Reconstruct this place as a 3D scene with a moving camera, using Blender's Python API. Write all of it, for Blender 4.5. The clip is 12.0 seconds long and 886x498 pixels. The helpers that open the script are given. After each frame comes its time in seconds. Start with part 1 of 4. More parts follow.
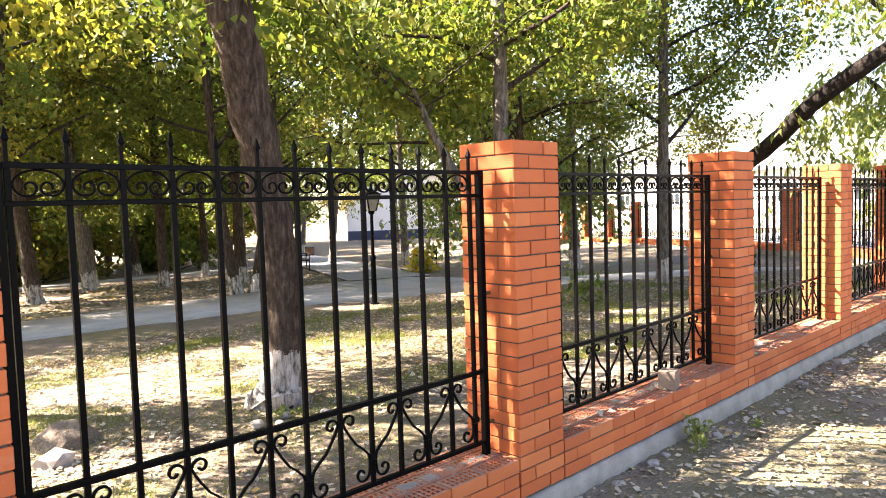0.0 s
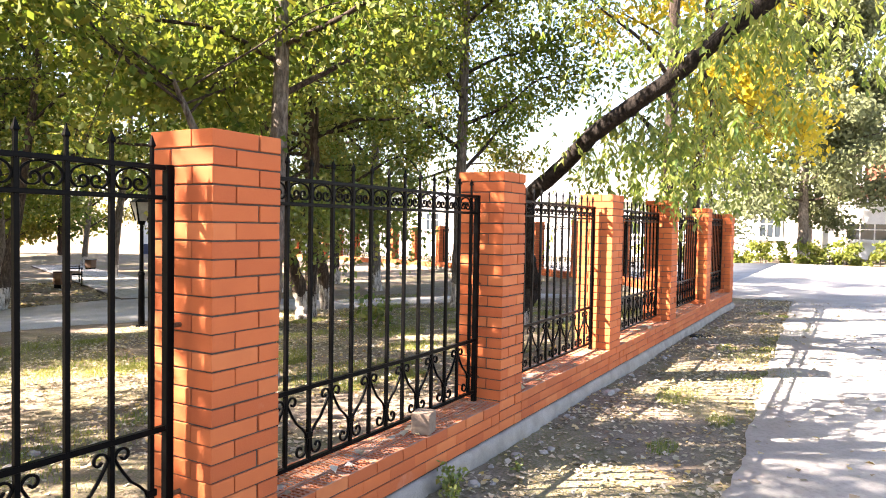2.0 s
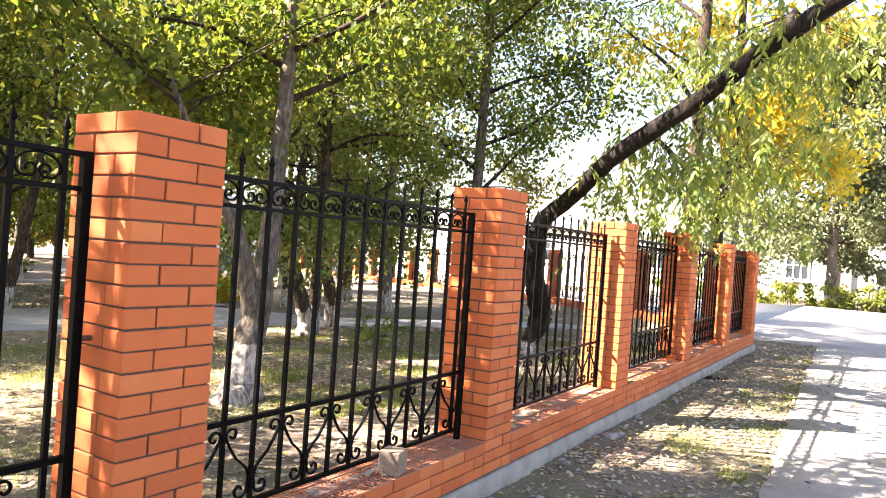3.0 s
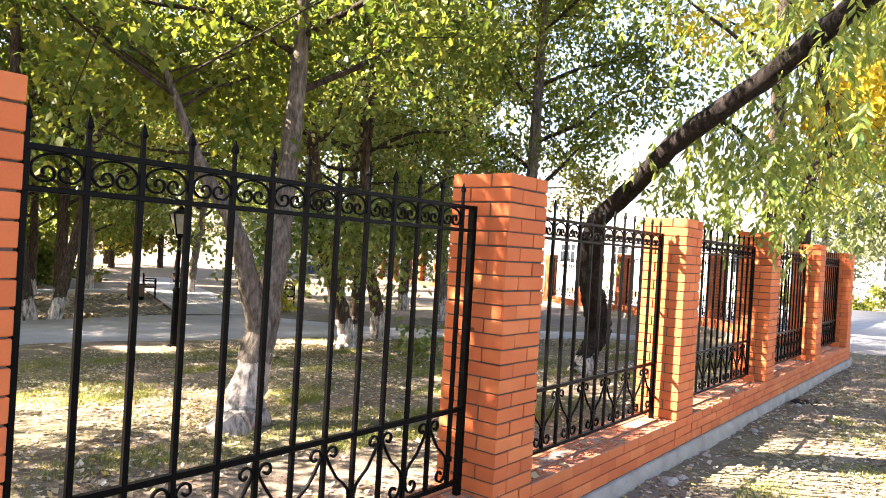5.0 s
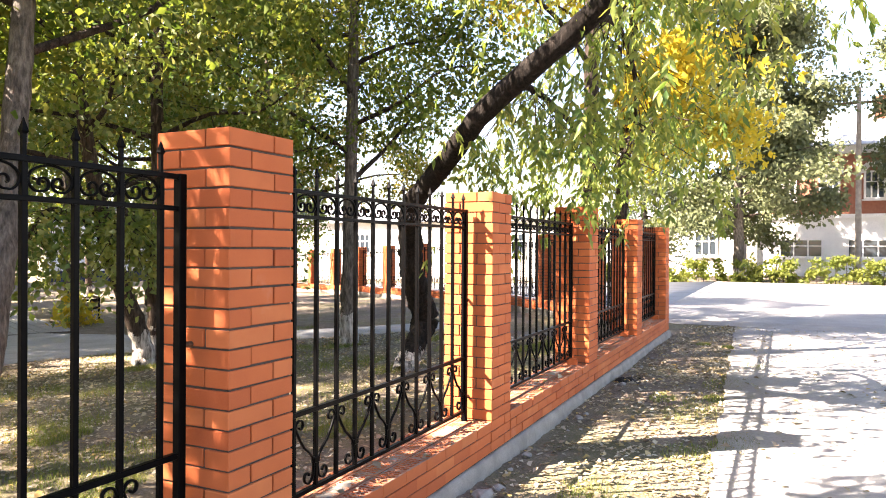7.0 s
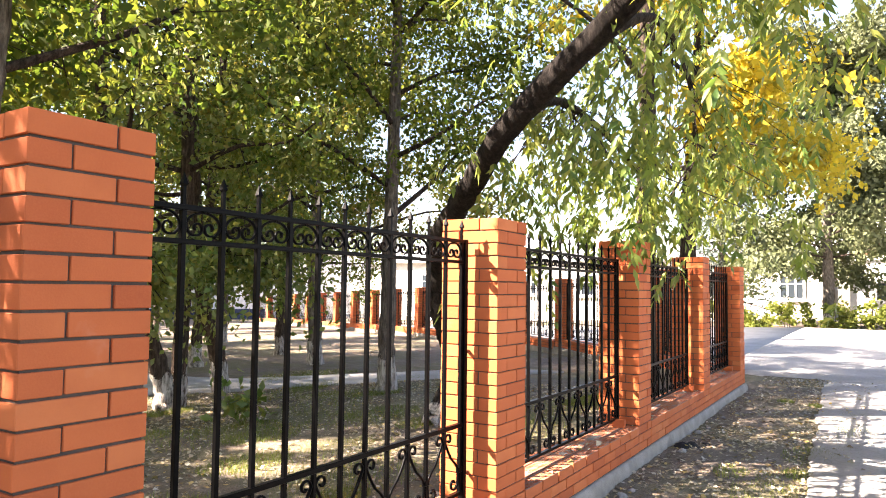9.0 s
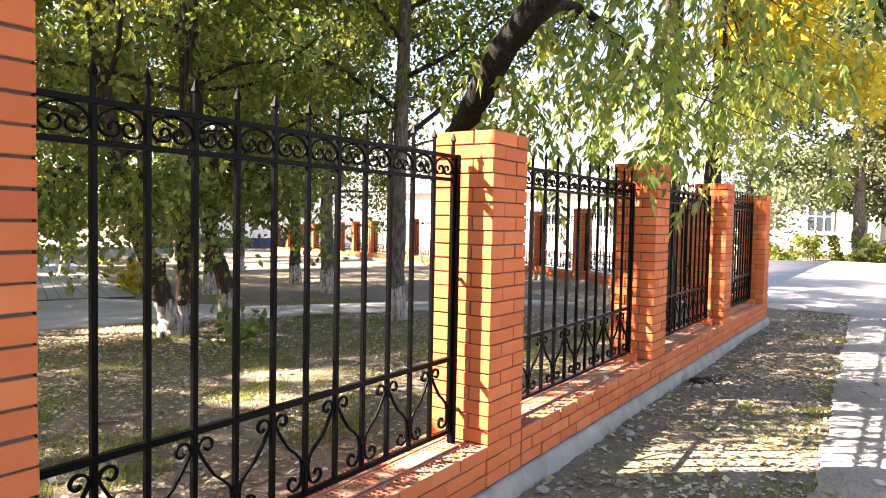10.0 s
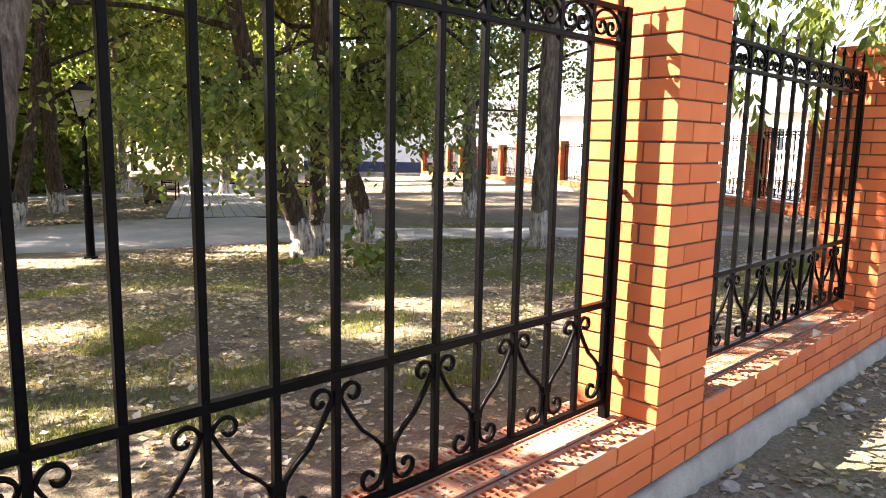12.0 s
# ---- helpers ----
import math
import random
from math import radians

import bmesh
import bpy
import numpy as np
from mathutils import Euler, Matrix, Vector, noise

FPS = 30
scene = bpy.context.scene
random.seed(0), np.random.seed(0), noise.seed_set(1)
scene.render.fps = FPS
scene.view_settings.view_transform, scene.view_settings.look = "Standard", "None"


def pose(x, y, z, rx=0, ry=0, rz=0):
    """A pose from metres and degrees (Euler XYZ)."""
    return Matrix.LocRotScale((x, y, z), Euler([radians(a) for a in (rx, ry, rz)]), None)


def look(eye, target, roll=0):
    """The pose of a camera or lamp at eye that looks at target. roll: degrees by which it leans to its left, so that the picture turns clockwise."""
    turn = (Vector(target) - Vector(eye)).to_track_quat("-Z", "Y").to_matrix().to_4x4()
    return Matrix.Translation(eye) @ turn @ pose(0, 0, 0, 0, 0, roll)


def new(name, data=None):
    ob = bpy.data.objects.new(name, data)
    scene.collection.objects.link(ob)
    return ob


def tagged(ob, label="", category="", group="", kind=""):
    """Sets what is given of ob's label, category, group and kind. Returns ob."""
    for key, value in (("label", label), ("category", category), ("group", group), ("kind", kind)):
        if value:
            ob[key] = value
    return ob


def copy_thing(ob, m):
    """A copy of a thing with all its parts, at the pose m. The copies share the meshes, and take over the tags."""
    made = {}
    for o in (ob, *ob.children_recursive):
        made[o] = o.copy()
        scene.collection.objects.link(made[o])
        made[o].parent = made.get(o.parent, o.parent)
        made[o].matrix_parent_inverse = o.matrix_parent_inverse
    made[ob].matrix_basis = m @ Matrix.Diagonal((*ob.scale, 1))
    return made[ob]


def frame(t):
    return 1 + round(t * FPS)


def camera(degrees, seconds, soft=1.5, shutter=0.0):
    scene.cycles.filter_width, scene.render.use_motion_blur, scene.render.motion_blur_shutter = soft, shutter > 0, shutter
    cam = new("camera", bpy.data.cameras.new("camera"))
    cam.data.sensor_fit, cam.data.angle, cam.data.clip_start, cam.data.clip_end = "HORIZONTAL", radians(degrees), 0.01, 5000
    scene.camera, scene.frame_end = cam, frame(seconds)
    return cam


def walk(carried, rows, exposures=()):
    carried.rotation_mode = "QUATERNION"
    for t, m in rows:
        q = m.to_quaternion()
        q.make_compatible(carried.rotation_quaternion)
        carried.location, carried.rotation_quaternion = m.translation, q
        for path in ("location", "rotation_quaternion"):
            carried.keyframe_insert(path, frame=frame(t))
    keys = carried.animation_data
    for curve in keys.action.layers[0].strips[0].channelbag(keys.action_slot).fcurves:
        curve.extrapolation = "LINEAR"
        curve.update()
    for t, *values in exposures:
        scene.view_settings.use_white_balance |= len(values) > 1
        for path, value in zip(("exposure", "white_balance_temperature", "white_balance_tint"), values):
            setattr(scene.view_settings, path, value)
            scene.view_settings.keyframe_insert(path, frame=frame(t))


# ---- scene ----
cam = camera(64.8, 12.0, soft=1.0)
PATH = [
    (0, (-2.785, -2.314, 1.795), (-1.39, -0.886, 1.671), -1.8),
    (0.5, (-2.544, -2.153, 1.751), (-1.044, -0.832, 1.674), 1.3),
    (1, (-2.454, -2.251, 1.754), (-0.768, -1.178, 1.682), 2.8),
    (1.5, (-2.181, -2.233, 1.757), (-0.46, -1.219, 1.654), 1.9),
    (2, (-1.933, -2.214, 1.752), (-0.212, -1.197, 1.683), 1.0),
    (2.5, (-1.701, -2.207, 1.729), (0.02, -1.188, 1.701), 2.8),
    (4.5, (-0.602, -2.017, 1.73), (0.981, -0.795, 1.739), 5.0),
    (5, (-0.352, -1.984, 1.738), (1.214, -0.74, 1.738), 3.4),
    (5.5, (-0.055, -1.966, 1.722), (1.431, -0.627, 1.71), 2.6),
    (6, (0.175, -1.972, 1.719), (1.794, -0.798, 1.676), 2.5),
    (6.5, (0.459, -1.89, 1.712), (2.162, -0.842, 1.665), 2.3),
    (7, (0.67, -1.876, 1.699), (2.467, -0.999, 1.695), 0.3),
    (9, (1.73, -1.876, 1.691), (3.422, -0.816, 1.802), 0.7),
    (9.5, (2.015, -1.839, 1.706), (3.617, -0.643, 1.732), -0.4),
    (10, (2.182, -1.797, 1.64), (3.843, -0.686, 1.553), 1.1),
    (10.5, (2.427, -1.681, 1.609), (4.066, -0.56, 1.367), 0.2),
    (11, (2.645, -1.593, 1.578), (4.209, -0.365, 1.368), 0.5),
    (11.5, (2.851, -1.449, 1.553), (4.274, -0.077, 1.249), -0.4),
    (12, (3.012, -1.214, 1.492), (4.391, 0.202, 1.188), 1.1),
]
walk(cam, [(t, look(eye, target, roll)) for t, eye, target, roll in PATH], [(0, 3.65, 7250, 21), (5.5, 3.65, 7250, 21), (7.5, 3.42, 7250, 21), (12, 3.47, 7250, 21)])

# ---- world, sun, exposure ----
SUN = Vector((-0.5, 0.625, 0.61)).normalized()
world = bpy.data.worlds.new("sky")
scene.world = world
world.use_nodes = True
sky = world.node_tree.nodes.new("ShaderNodeTexSky")
sky.sky_type, sky.sun_disc = "NISHITA", False
sky.sun_elevation, sky.sun_rotation = math.asin(SUN.z), math.atan2(SUN.x, SUN.y) % (2 * math.pi)
back = world.node_tree.nodes["Background"]
back.inputs[1].default_value = 0.057
world.node_tree.links.new(sky.outputs[0], back.inputs[0])
sun = new("sun", bpy.data.lights.new("sun", "SUN"))
sun.data.energy, sun.data.angle, sun.data.color = 5.0, radians(0.5), (1.0, 0.93, 0.82)
sun.matrix_world = look(SUN * 60, (0, 0, 0))

# ---- materials ----


class Mat:
    """A node material under construction."""

    def __init__(self, name, rough=0.8, metal=0.0, spec=0.4):
        self.m = bpy.data.materials.new(name)
        self.m.use_nodes = True
        self.t = self.m.node_tree
        self.b = self.t.nodes["Principled BSDF"]
        self.b.inputs["Roughness"].default_value = rough
        self.b.inputs["Metallic"].default_value = metal
        self.b.inputs["Specular IOR Level"].default_value = spec

    def n(self, kind, **inputs):
        node = self.t.nodes.new(kind)
        for k, v in inputs.items():
            self.put(node, k.replace("_", " "), v)
        return node

    def put(self, node, key, v):
        s = node.inputs[key]
        if isinstance(v, bpy.types.NodeSocket):
            self.t.links.new(v, s)
        else:
            s.default_value = v

    def coords(self, kind="Object"):
        return self.n("ShaderNodeTexCoord").outputs[kind]

    def place(self):
        return self.n("ShaderNodeNewGeometry").outputs["Position"]

    def noise(self, vec, scale, detail=4.0, rough=0.55):
        return self.n("ShaderNodeTexNoise", Vector=vec, Scale=scale, Detail=detail, Roughness=rough).outputs["Fac"]

    def ramp(self, fac, *stops):
        r = self.n("ShaderNodeValToRGB", Fac=fac)
        e = r.color_ramp.elements
        while len(e) < len(stops):
            e.new(0.5)
        for el, (p, c) in zip(e, stops):
            el.position = p
            el.color = (*c, 1) if len(c) == 3 else c
        return r.outputs["Color"]

    def mix(self, fac, a, b, mode="MIX"):
        x = self.t.nodes.new("ShaderNodeMix")
        x.data_type, x.blend_type = "RGBA", mode
        for i, v in ((0, fac), (6, a), (7, b)):
            if isinstance(v, bpy.types.NodeSocket):
                self.t.links.new(v, x.inputs[i])
            else:
                x.inputs[i].default_value = v if i == 0 or len(v) == 4 else (*v, 1)
        return x.outputs[2]

    def math(self, op, a, b=0.0, clamp=False):
        x = self.t.nodes.new("ShaderNodeMath")
        x.operation, x.use_clamp = op, clamp
        for i, v in enumerate((a, b)):
            if isinstance(v, bpy.types.NodeSocket):
                self.t.links.new(v, x.inputs[i])
            else:
                x.inputs[i].default_value = v
        return x.outputs[0]

    def color(self, c):
        self.put(self.b, "Base Color", c)
        return self

    def bump(self, h, strength=0.3, dist=0.01):
        self.put(self.b, "Normal", self.n("ShaderNodeBump", Height=h, Strength=strength, Distance=dist).outputs["Normal"])
        return self

    def rough(self, v):
        self.put(self.b, "Roughness", v)
        return self


def brick_material(name, base, dark, pale, by_island=False, dusty=False):
    k = Mat(name, 0.82, spec=0.25)
    p = k.place()
    rnd = k.n("ShaderNodeNewGeometry").outputs["Random Per Island"] if by_island else k.n("ShaderNodeObjectInfo").outputs["Random"]
    c = k.ramp(rnd, (0.0, dark), (0.35, base), (0.75, base), (1.0, pale))
    big = k.noise(p, 6.0)
    c = k.mix(k.ramp(big, (0.35, (0, 0, 0)), (0.75, (0.45, 0.45, 0.45))), c, dark)
    grain = k.noise(p, 180.0, 3.0)
    c = k.mix(k.ramp(grain, (0.42, (0, 0, 0)), (0.75, (0.2, 0.2, 0.2))), c, pale)
    lime = k.noise(p, 2.3, 5.0, 0.65)
    c = k.mix(k.ramp(lime, (0.62, (0, 0, 0)), (0.8, (0.3, 0.3, 0.3))), c, (0.55, 0.42, 0.34))
    if dusty:
        up = k.n("ShaderNodeSeparateXYZ", Vector=k.n("ShaderNodeNewGeometry").outputs["Normal"]).outputs["Z"]
        lying = k.math("MULTIPLY", k.ramp(up, (0.5, (0, 0, 0)), (0.8, (1, 1, 1))), k.ramp(k.noise(p, 11.0, 5.0, 0.65), (0.36, (0.25, 0.25, 0.25)), (0.62, (0.92, 0.92, 0.92))))
        c = k.mix(lying, c, k.ramp(k.noise(p, 40.0), (0.3, (0.17, 0.125, 0.095)), (0.7, (0.27, 0.215, 0.175))))
    k.color(c).bump(k.math("ADD", grain, k.math("MULTIPLY", big, 2.0)), 0.35, 0.002)
    return k.m


M_BRICK = brick_material("fired_brick", (0.48, 0.12, 0.039), (0.38, 0.084, 0.028), (0.54, 0.16, 0.056))
M_LEDGE_BRICK = brick_material("dusty_ledge_brick", (0.46, 0.12, 0.041), (0.36, 0.084, 0.03), (0.5, 0.16, 0.06), dusty=True)
M_HOUSE_BRICK = brick_material("old_house_brick", (0.25, 0.085, 0.05), (0.17, 0.06, 0.04), (0.33, 0.15, 0.1), True)
M_BRICKWORK = brick_material("fired_brickwork", (0.48, 0.12, 0.039), (0.38, 0.084, 0.028), (0.54, 0.16, 0.056), True)


def stone_material(name, a, b, scale, rough=0.9, bump=0.4, spec=0.25):
    k = Mat(name, rough, spec=spec)
    p = k.place()
    n1, n2 = k.noise(p, scale, 6.0, 0.6), k.noise(p, scale * 22, 3.0)
    c = k.mix(k.ramp(n1, (0.3, (0, 0, 0)), (0.7, (1, 1, 1))), a, b)
    c = k.mix(k.ramp(n2, (0.45, (0, 0, 0)), (0.7, (0.5, 0.5, 0.5))), c, tuple(x * 0.55 for x in a))
    k.color(c).bump(k.math("ADD", n1, k.math("MULTIPLY", n2, 0.4)), bump, 0.01)
    return k.m


M_MORTAR = stone_material("mortar", (0.1, 0.078, 0.066), (0.06, 0.047, 0.04), 9.0)
M_MORTAR_PALE = stone_material("smeared_mortar", (0.30, 0.265, 0.235), (0.19, 0.165, 0.145), 14.0)
M_CONCRETE = stone_material("footing_concrete", (0.34, 0.305, 0.27), (0.2, 0.175, 0.15), 5.0, 0.95, 0.9)
M_ROAD = stone_material("worn_asphalt", (0.38, 0.375, 0.37), (0.29, 0.285, 0.28), 1.3, 0.85, 0.25)
M_PATH = stone_material("path_asphalt", (0.38, 0.37, 0.36), (0.28, 0.272, 0.265), 1.6, 0.85, 0.25)
M_PAVER = stone_material("concrete_paver", (0.38, 0.365, 0.355), (0.27, 0.26, 0.25), 3.0, 0.85, 0.2)
M_WHITE = stone_material("white_render", (0.80, 0.79, 0.77), (0.66, 0.65, 0.63), 1.2, 0.85, 0.15)
M_NAVY = stone_material("navy_plinth_paint", (0.045, 0.06, 0.11), (0.03, 0.04, 0.08), 1.0, 0.6, 0.1)
M_ROOF = stone_material("pale_sheet_roof", (0.42, 0.45, 0.48), (0.30, 0.32, 0.34), 0.8, 0.45, 0.05)
M_RUBBLE = stone_material("rubble_stone", (0.36, 0.33, 0.30), (0.2, 0.18, 0.16), 12.0)
M_LOOSE = stone_material("weathered_brick", (0.23, 0.17, 0.13), (0.16, 0.12, 0.095), 20.0)

k = Mat("black_iron_paint", 0.3, spec=0.045)
p = k.place()
g = k.noise(p, 60.0)
k.color(k.mix(k.ramp(g, (0.5, (0, 0, 0)), (0.85, (0.5, 0.5, 0.5))), (0.0022, 0.0022, 0.0024), (0.008, 0.007, 0.0065)))
k.rough(k.math("ADD", k.math("MULTIPLY", g, 0.3), 0.22)).bump(k.noise(p, 220.0), 0.12, 0.002)
M_IRON = k.m

k = Mat("rusty_pin_steel", 0.7)
k.color(k.ramp(k.noise(k.place(), 90.0), (0.3, (0.05, 0.03, 0.02)), (0.7, (0.14, 0.065, 0.03))))
M_RUST = k.m

# bare earth with litter, turning to thin grass in patches
k = Mat("park_earth", 0.95, spec=0.15)
p = k.place()
big, mid, fine = k.noise(p, 0.55, 5.0, 0.6), k.noise(p, 4.0, 6.0, 0.65), k.noise(p, 55.0, 4.0, 0.6)
c = k.mix(k.ramp(mid, (0.3, (0, 0, 0)), (0.7, (1, 1, 1))), (0.145, 0.115, 0.09), (0.255, 0.21, 0.168))
c = k.mix(k.ramp(fine, (0.4, (0, 0, 0)), (0.62, (0.6, 0.6, 0.6))), c, (0.075, 0.056, 0.043))
grassy = k.math("MULTIPLY", k.ramp(big, (0.46, (0, 0, 0)), (0.58, (1, 1, 1))), k.ramp(fine, (0.36, (0, 0, 0)), (0.55, (1, 1, 1))))
c = k.mix(k.math("MULTIPLY", grassy, 0.45), c, (0.115, 0.13, 0.03))
flake = k.n("ShaderNodeTexVoronoi", Vector=p, Scale=26.0)
dry = k.math("MULTIPLY", k.ramp(flake.outputs["Distance"], (0.16, (1, 1, 1)), (0.24, (0, 0, 0))), k.ramp(mid, (0.45, (0, 0, 0)), (0.6, (0.8, 0.8, 0.8))))
c = k.mix(dry, c, k.ramp(k.noise(p, 14.0), (0.35, (0.30, 0.20, 0.09)), (0.6, (0.40, 0.30, 0.16)), (0.75, (0.22, 0.12, 0.05))))
k.color(c).bump(k.math("ADD", k.math("MULTIPLY", mid, 1.6), fine), 0.8, 0.02)
M_EARTH = k.m


def bark_material(name, a, b, lime_top):
    k = Mat(name, 0.95, spec=0.15)
    o = k.coords()
    m = k.n("ShaderNodeMapping", Vector=o)
    m.inputs["Scale"].default_value = (1, 1, 0.22)
    ridge = k.noise(m.outputs[0], 26.0, 6.0, 0.7)
    c = k.ramp(ridge, (0.35, tuple(x * 0.4 for x in a)), (0.5, a), (0.7, b))
    if lime_top:
        z = k.n("ShaderNodeSeparateXYZ", Vector=o).outputs["Z"]
        wob = k.math("ADD", z, k.math("MULTIPLY", k.noise(o, 5.0, 6.0, 0.7), 0.9))
        lime = k.math("LESS_THAN", wob, lime_top + 0.4)
        worn = k.math("MULTIPLY", lime, k.ramp(k.noise(m.outputs[0], 17.0, 5.0, 0.7), (0.36, (0, 0, 0)), (0.6, (0.9, 0.9, 0.9))))
        c = k.mix(worn, c, (0.55, 0.51, 0.465))
    k.color(c).bump(ridge, 1.0, 0.035)
    return k.m


M_BARK = bark_material("limewashed_bark", (0.05, 0.036, 0.027), (0.12, 0.092, 0.07), 0.62)
M_BARK_GREY = bark_material("grey_bark", (0.105, 0.09, 0.076), (0.22, 0.195, 0.165), 0.7)
M_BARK_DARK = bark_material("dark_bark", (0.034, 0.025, 0.02), (0.085, 0.066, 0.052), 0)
# near-black tones put the leaning trunk's backlit shade into the bark colour
M_BARK_LEAN = bark_material("backlit_limed_bark", (0.014, 0.0115, 0.01), (0.036, 0.03, 0.026), 0.32)


def leaf_material(name, *tones, trans=0.48, rough=0.6, spec=0.15):
    k = Mat(name, rough, spec=spec)
    rnd = k.n("ShaderNodeNewGeometry").outputs["Random Per Island"]
    stops = [(i / max(1, len(tones) - 1), t) for i, t in enumerate(tones)]
    c = k.ramp(rnd, *stops)
    c = k.mix(k.ramp(k.noise(k.place(), 1.1), (0.4, (0, 0, 0)), (0.7, (0.5, 0.5, 0.5))), c, tones[-1])
    k.color(c)
    t = k.n("ShaderNodeBsdfTranslucent")
    k.t.links.new(k.mix(1.0, c, (1.35, 1.35, 0.75), "MULTIPLY"), t.inputs["Color"])
    mx = k.n("ShaderNodeMixShader", Fac=trans)
    out = k.t.nodes["Material Output"]
    k.t.links.new(k.b.outputs[0], mx.inputs[1])
    k.t.links.new(t.outputs[0], mx.inputs[2])
    k.t.links.new(mx.outputs[0], out.inputs["Surface"])
    return k.m


M_LEAF = leaf_material("green_leaf", (0.036, 0.07, 0.015), (0.062, 0.105, 0.021), (0.1, 0.138, 0.03), (0.18, 0.18, 0.04), trans=0.44)
M_LEAF_OLIVE = leaf_material("olive_leaf", (0.055, 0.075, 0.02), (0.09, 0.11, 0.028), (0.135, 0.135, 0.036), (0.24, 0.185, 0.045))
M_LEAF_BRIGHT = leaf_material("fresh_leaf", (0.05, 0.105, 0.024), (0.085, 0.15, 0.035), (0.145, 0.195, 0.052), (0.24, 0.235, 0.068), rough=0.36, spec=0.5)
M_LEAF_ASH = leaf_material("ash_leaf", (0.055, 0.11, 0.026), (0.1, 0.165, 0.038), (0.17, 0.23, 0.056), (0.29, 0.29, 0.08), trans=0.5, rough=0.4, spec=0.35)
M_LEAF_LIME = leaf_material("lime_leaf", (0.085, 0.12, 0.026), (0.14, 0.17, 0.036), (0.22, 0.22, 0.045), (0.33, 0.28, 0.05), trans=0.55)
M_LEAF_GOLD = leaf_material("golden_leaf", (0.26, 0.25, 0.04), (0.42, 0.33, 0.04), (0.52, 0.37, 0.035), (0.36, 0.3, 0.05))
M_LEAF_PALE = leaf_material("pale_street_leaf", (0.07, 0.09, 0.045), (0.105, 0.125, 0.06), (0.15, 0.165, 0.085), (0.085, 0.1, 0.06), trans=0.25)
M_NEEDLE = leaf_material("fir_needles", (0.05, 0.075, 0.06), (0.075, 0.1, 0.085), (0.1, 0.125, 0.11), trans=0.15)
M_HEDGE = leaf_material("hedge_leaf", (0.075, 0.105, 0.025), (0.115, 0.15, 0.035), (0.19, 0.2, 0.05))
M_GRASS = leaf_material("grass_blade", (0.09, 0.14, 0.03), (0.15, 0.19, 0.045), (0.26, 0.24, 0.09), trans=0.3)
M_FALLEN = leaf_material("fallen_leaf", (0.16, 0.1, 0.06), (0.34, 0.28, 0.21), (0.44, 0.31, 0.08), (0.13, 0.085, 0.05), (0.55, 0.5, 0.42), (0.27, 0.235, 0.15), (0.09, 0.065, 0.045), (0.5, 0.44, 0.33), trans=0.1)

k = Mat("window_glass", 0.06, spec=0.6)
k.color((0.03, 0.04, 0.05, 1))
M_GLASS = k.m
k = Mat("frosted_lantern_glass", 0.35, spec=0.5)
k.color(k.ramp(k.noise(k.place(), 9.0), (0.3, (0.2, 0.19, 0.175)), (0.7, (0.32, 0.31, 0.285))))
M_LANTERN = k.m
M_WOOD = stone_material("weathered_bench_wood", (0.17, 0.11, 0.07), (0.1, 0.065, 0.04), 14.0)
M_LIMB = stone_material("bare_twig_bark", (0.2, 0.165, 0.135), (0.1, 0.08, 0.065), 20.0)

# ---- helpers for building ----


def mesh_of(bm, name, material, smooth=False):
    me = bpy.data.meshes.new(name)
    bm.to_mesh(me)
    bm.free()
    if material:
        me.materials.append(material)
    if smooth:
        me.shade_smooth()
    return me


def part(name, data, material, parent, label=""):
    """One mesh object under a thing or part; data is a bmesh or a shared mesh."""
    me = mesh_of(data, name, material) if isinstance(data, bmesh.types.BMesh) else data
    ob = new(name, me)
    ob.parent = parent
    if label:
        ob["label"] = label
    return ob


def thing(name, label, category, place=(0, 0, 0), group="", kind=""):
    ob = new(name)
    ob.location = place
    return tagged(ob, label, category, group, kind)


def box(bm, x0, x1, y0, y1, z0, z1, bevel=0.0):
    m = Matrix.Translation(((x0 + x1) / 2, (y0 + y1) / 2, (z0 + z1) / 2)) @ Matrix.Diagonal((x1 - x0, y1 - y0, z1 - z0, 1))
    vs = bmesh.ops.create_cube(bm, size=1, matrix=m)["verts"]
    if bevel:
        es = {e for v in vs for e in v.link_edges}
        bmesh.ops.bevel(bm, geom=list(es), offset=bevel, segments=1, affect="EDGES")
    return vs


def boxed(*a, bevel=0.0):
    bm = bmesh.new()
    box(bm, *a, bevel=bevel)
    return bm


def arrays_mesh(name, verts, faces, material, smooth=False):
    """A mesh from numpy arrays: verts (n, 3), faces (m, 3 or 4)."""
    me = bpy.data.meshes.new(name)
    n, w = faces.shape
    me.vertices.add(len(verts))
    me.vertices.foreach_set("co", np.asarray(verts, np.float32).ravel())
    me.loops.add(n * w)
    me.loops.foreach_set("vertex_index", np.asarray(faces, np.int32).ravel())
    me.polygons.add(n)
    me.polygons.foreach_set("loop_start", np.arange(0, n * w, w, dtype=np.int32))
    me.update(calc_edges=True)
    me.materials.append(material)
    if smooth:
        me.shade_smooth()
    return me


